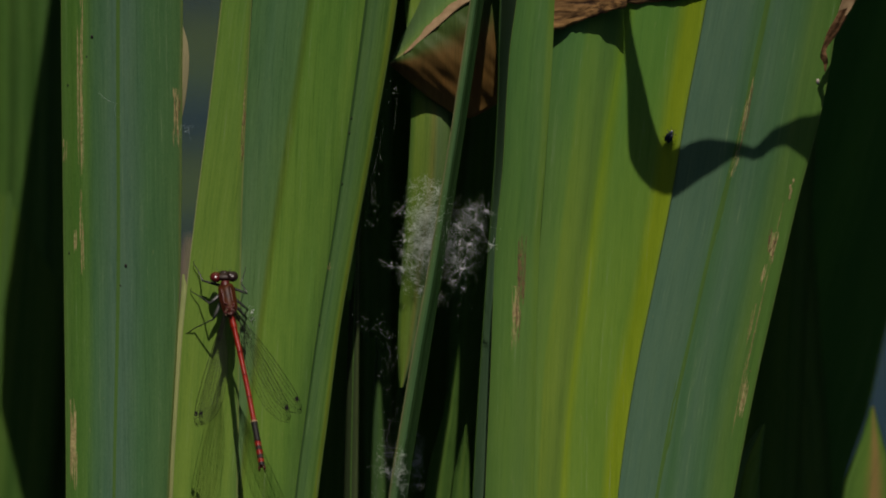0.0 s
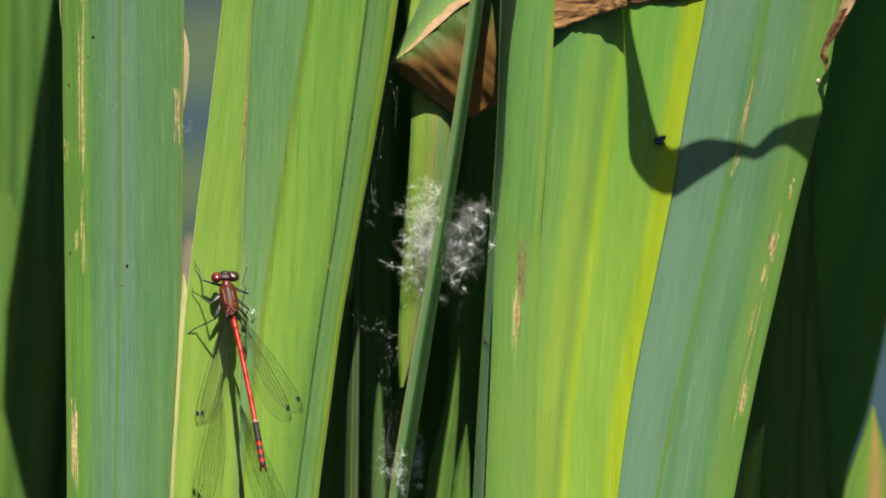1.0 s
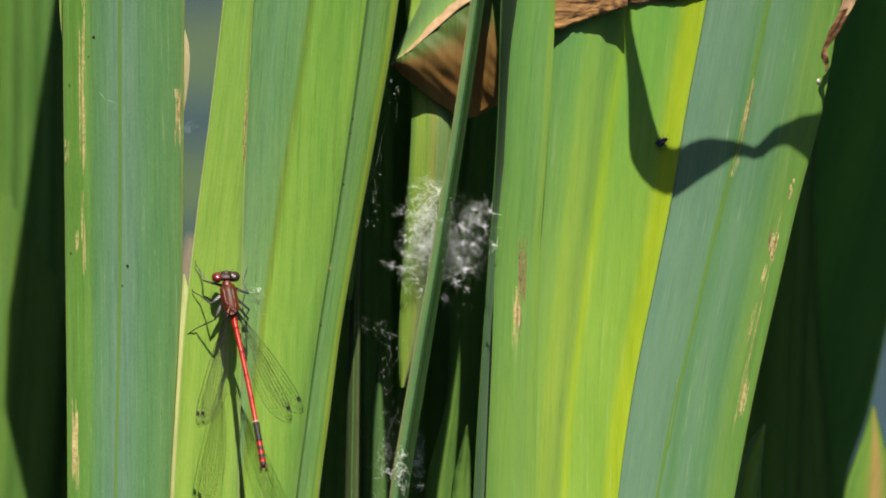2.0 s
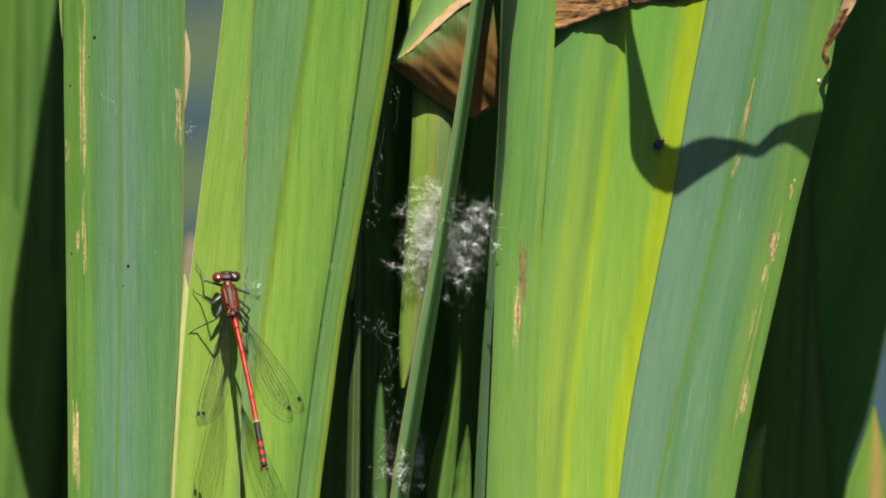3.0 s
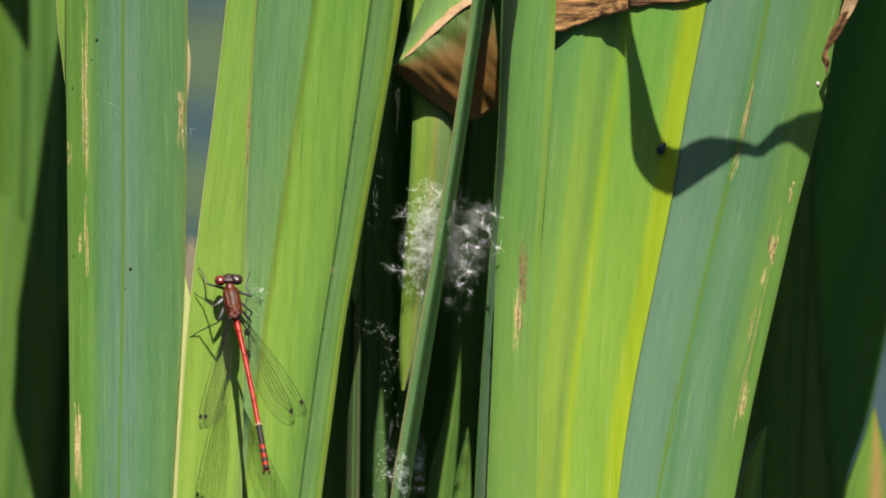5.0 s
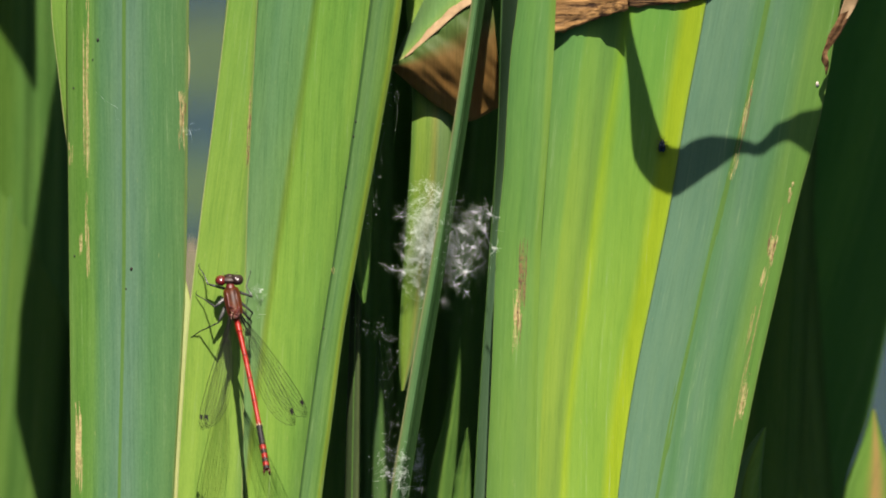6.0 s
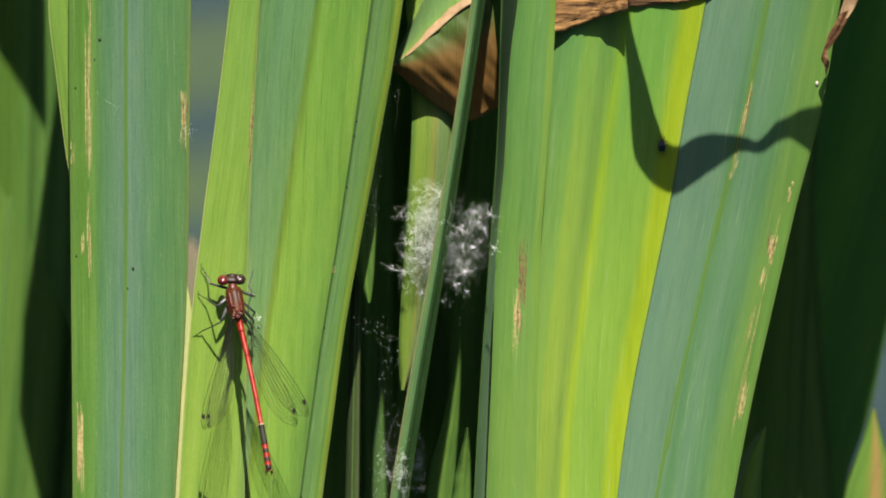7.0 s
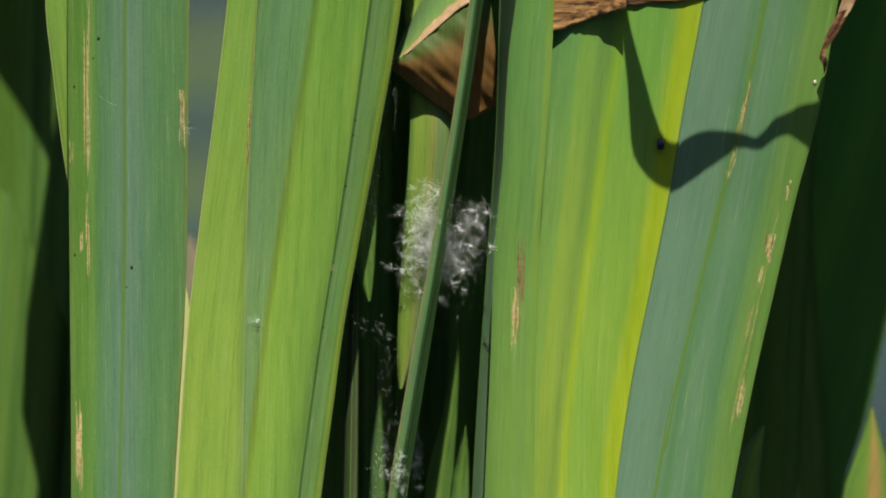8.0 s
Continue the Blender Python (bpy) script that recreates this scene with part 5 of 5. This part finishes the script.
def cobweb(label, course, spread, count, seed):
    """Loose threads with bright white beads."""
    rnd = random.Random(seed)
    bm = bmesh.new()
    s = list(range(len(course)))
    for _ in range(count):
        x = rnd.uniform(0, len(course) - 1)
        u, v, n = (glide(s, [c[k] for c in course], x) for k in range(3))
        p = Vector((u + rnd.gauss(0, spread), v + rnd.gauss(0, spread), n + rnd.gauss(0, 0.6)))
        if rnd.random() < 0.7:
            bead(bm, spot(*p), rnd.uniform(0.00004, 0.00012))
        else:
            hair(bm, rnd, p, (rnd.gauss(0, 1), rnd.gauss(0, 1), rnd.gauss(0, 0.3)), rnd.uniform(0.6, 2.4), 0.010, 0.15)
    for _ in range(count // 6):
        x = rnd.uniform(0, len(course) - 1.6)
        a, b = ([glide(s, [c[k] for c in course], y) + rnd.gauss(0, spread * 0.8) for k in range(3)] for y in (x, x + rnd.uniform(0.3, 1.5)))
        mid = (Vector(a) + Vector(b)) / 2 - Vector((0, 0.5, 0))
        tube(bm, [spot(*a), spot(*mid), spot(*b)], 0.000006, 3, False)
    return tagged(part("cobweb", bm, MAT_FLUFF), label, "cobweb", kind="stuff")


cobweb("loose white cobweb threads among the leaves", [(-9.5, 29, -4), (-8, 27, -4), (-11.5, 16, -3), (-12.5, 8, -3), (-13, 3, -3)], 0.8, 34, 51)
cobweb("sagging cobweb with bright specks", [(-15.6, -13.5, -3), (-12, -14, -4), (-9.5, -15.5, -5), (-9, -19, -5), (-10, -22, -5), (-9.5, -30, -6), (-11, -35, -6), (-11.5, -40, -6)], 1.0, 75, 52)


# ---- what moves ----
OUT = (AXIS @ Vector((0, 0, 1))).normalized()
TIMES = (0.0, 0.5, 1.0, 1.5, 3.0, 3.5, 4.0, 4.5, 6.0, 6.5, 7.0, 7.5, 8.0)


def swayed(base, shift):
    """A leaf leaning over its foot, so that its middle shifts by that many mm."""
    return Matrix.Translation(base) @ Matrix.Rotation(-shift / 422.0, 4, OUT)


def motions():
    sway_a = (-0.42, -0.33, -0.27, -0.26, -0.25, -0.15, -0.05, 0.0, 0.34, 0.40, 0.64, 0.60, 0.71)
    sway_b = (-0.46, -0.37, -0.30, -0.30, -0.29, -0.20, -0.06, 0.0, 0.25, 0.38, 0.64, 0.51, 0.55)
    sway_b3 = (-0.32, -0.30, -0.24, -0.26, -0.26, -0.16, -0.06, 0.0, 0.18, 0.18, 0.32, 0.34, 0.40)
    sway_c = (0.19, 0.20, 0.17, 0.13, 0.12, 0.08, 0.06, 0.0, -0.09, -0.10, -0.15, -0.18, -0.20)
    sway_w = (0.6, 0.5, 0.35, 0.3, 0.15, 0.1, 0.05, 0.0, -1.05, -1.25, -1.45, -1.55, -1.65)
    sway_k = (-0.8, -0.65, -0.5, -0.4, -0.1, 0.0, 0.3, 0.6, 1.3, 1.6, 1.9, 2.2, 2.5)
    sway_h = (-1.1, -1.0, -0.9, -0.8, -0.4, -0.3, -0.1, 0.2, 1.2, 1.5, 2.0, 2.3, 2.7)
    for thing, base, sway in ((leaf_a, base_a, sway_a), (leaf_b1, base_b1, sway_b), (leaf_b2, base_b2, sway_b), (leaf_b3, base_b3, sway_b3),
                              (leaf_cr, base_cr, sway_c), (leaf_cl, base_cl, sway_c), (leaf_w, base_w, sway_w), (leaf_k, base_k, sway_k), (leaf_h, base_h, sway_h)):
        walk(thing, [(t, swayed(base, s)) for t, s in zip(TIMES, sway)])
    # the unseen leaf end is shifted so that its shadow moves down the back leaf
    walk(leaf_l, [(t, Matrix.Translation(base_l + AXIS @ Vector((u / 1000, v / 1000, 0)))) for t, u, v in ((0.0, -8.0, 36), (1.0, -7.5, 34), (3.5, -6.0, 26), (4.5, -4.9, 20), (5.8, -3.3, 11.5), (6.5, -2.1, 8), (7.0, -1.2, 4.5), (8.0, 0.3, -1))])
    # a hanging tip swings out from behind its neighbour
    walk(leaf_t, [(t, Matrix.Translation(base_t + AXIS @ Vector((u / 1000, 0, 0)))) for t, u in ((0.0, -3.5), (4.5, -3.0), (5.8, -1.4), (6.2, -0.6), (7.0, -0.1), (8.0, 0.2))])
    # the wisp of fluff slides on its leaf
    walk(wisp, [(t, Matrix.Translation(AXIS @ Vector((u / 1000, v / 1000, 0)))) for t, u, v in ((0.0, -1.2, -4.6), (1.5, -1.0, -4.7), (1.7, -0.5, -3.0), (2.8, 0.0, 0.5), (3.2, -0.7, -0.6), (3.6, 0.1, 0.3), (4.6, 0.0, -0.4), (5.8, 0.2, -0.3), (6.2, -0.1, -0.8), (6.6, -0.2, -3.0), (7.0, -0.2, -5.4), (8.0, -0.2, -6.0))])
    # wind drives the ripples over the pond
    walk(water, [(t, Matrix.Translation((x, y, 0))) for t, x, y in ((0.0, 0.0, 0.0), (2.5, 0.25, -0.12), (5.0, 0.45, -0.3), (8.0, 0.8, -0.4))])
    # the damselfly rides on its leaf, then flies off
    ride = lambda s: swayed(base_b1, s) @ Matrix.Translation(-base_b1) @ damsel_rest
    fly = lambda u, v, n, turn: STAND @ pose(u / 1000, v / 1000, n / 1000, 0, 0, turn)
    walk(damsel, [(t, ride(s)) for t, s in zip(TIMES[:12], sway_b)] + [(7.7, ride(0.53)), (7.8, fly(6.2, 0.6, 26, -65)), (7.9, fly(60.6, 20.8, 30, -84)), (8.0, fly(122.0, 40.0, 34, -84))])
    for wing, (ax, ay, az) in zip(damsel_wings, ((0, -30, 45), (0, -20, 55), (0, 30, -45), (0, 20, -55))):
        rest = Matrix.Translation(wing.location.copy())
        walk(wing, [(0, rest), (7.7, rest), (7.8, rest @ pose(0, 0, 0, ax, ay, az)), (7.9, rest @ pose(0, 0, 0, ax, -ay, az)), (8.0, rest @ pose(0, 0, 0, ax, ay, az))])
    # the beetle wanders in the shadow
    rows = ((0.0, 40.3, 19.3, -30), (0.5, 39.4, 18.9, -60), (1.0, 38.6, 18.8, -60), (1.5, 38.8, 18.6, -60), (3.0, 38.2, 18.0, -50), (3.5, 37.6, 17.8, -60), (4.0, 37.6, 17.8, -75), (4.5, 38.2, 17.5, -60),
            (5.8, 38.8, 18.2, -5), (7.0, 38.8, 18.2, -3), (8.0, 38.9, 18.3, -3))
    walk(bug, [(t, STAND @ pose(u / 1000, v / 1000, 0.00085, 0, 0, a)) for t, u, v, a in rows])
    # the loose tuft is blown to and fro
    walk(tuft, [(t, Matrix.Translation(AXIS @ Vector((u / 1000, 0, 0)))) for t, u in ((0.0, -1.05), (1.0, -0.95), (1.5, -0.72), (3.0, -0.4), (3.5, -0.15), (4.5, 0.0), (6.0, -0.67), (6.5, -0.95), (7.0, -0.68), (7.5, -0.85), (8.0, -0.83))])
    # the dry loop drifts upward and turns a little in the wind
    hinge = spot(34, 84, 30)
    walk(loop, [(t, Matrix.Translation(hinge + AXIS @ Vector((0, up / 1000, 0))) @ Matrix.Rotation(radians(a), 4, OUT) @ Matrix.Translation(-hinge))
                for t, up, a in ((0.0, -0.45, -1.0), (1.5, -0.4, -0.9), (3.0, -0.2, -0.6), (4.5, 0.0, 0.0), (6.0, 0.1, 0.8), (7.0, 0.3, 1.2), (8.0, 0.6, 1.4))])


motions()
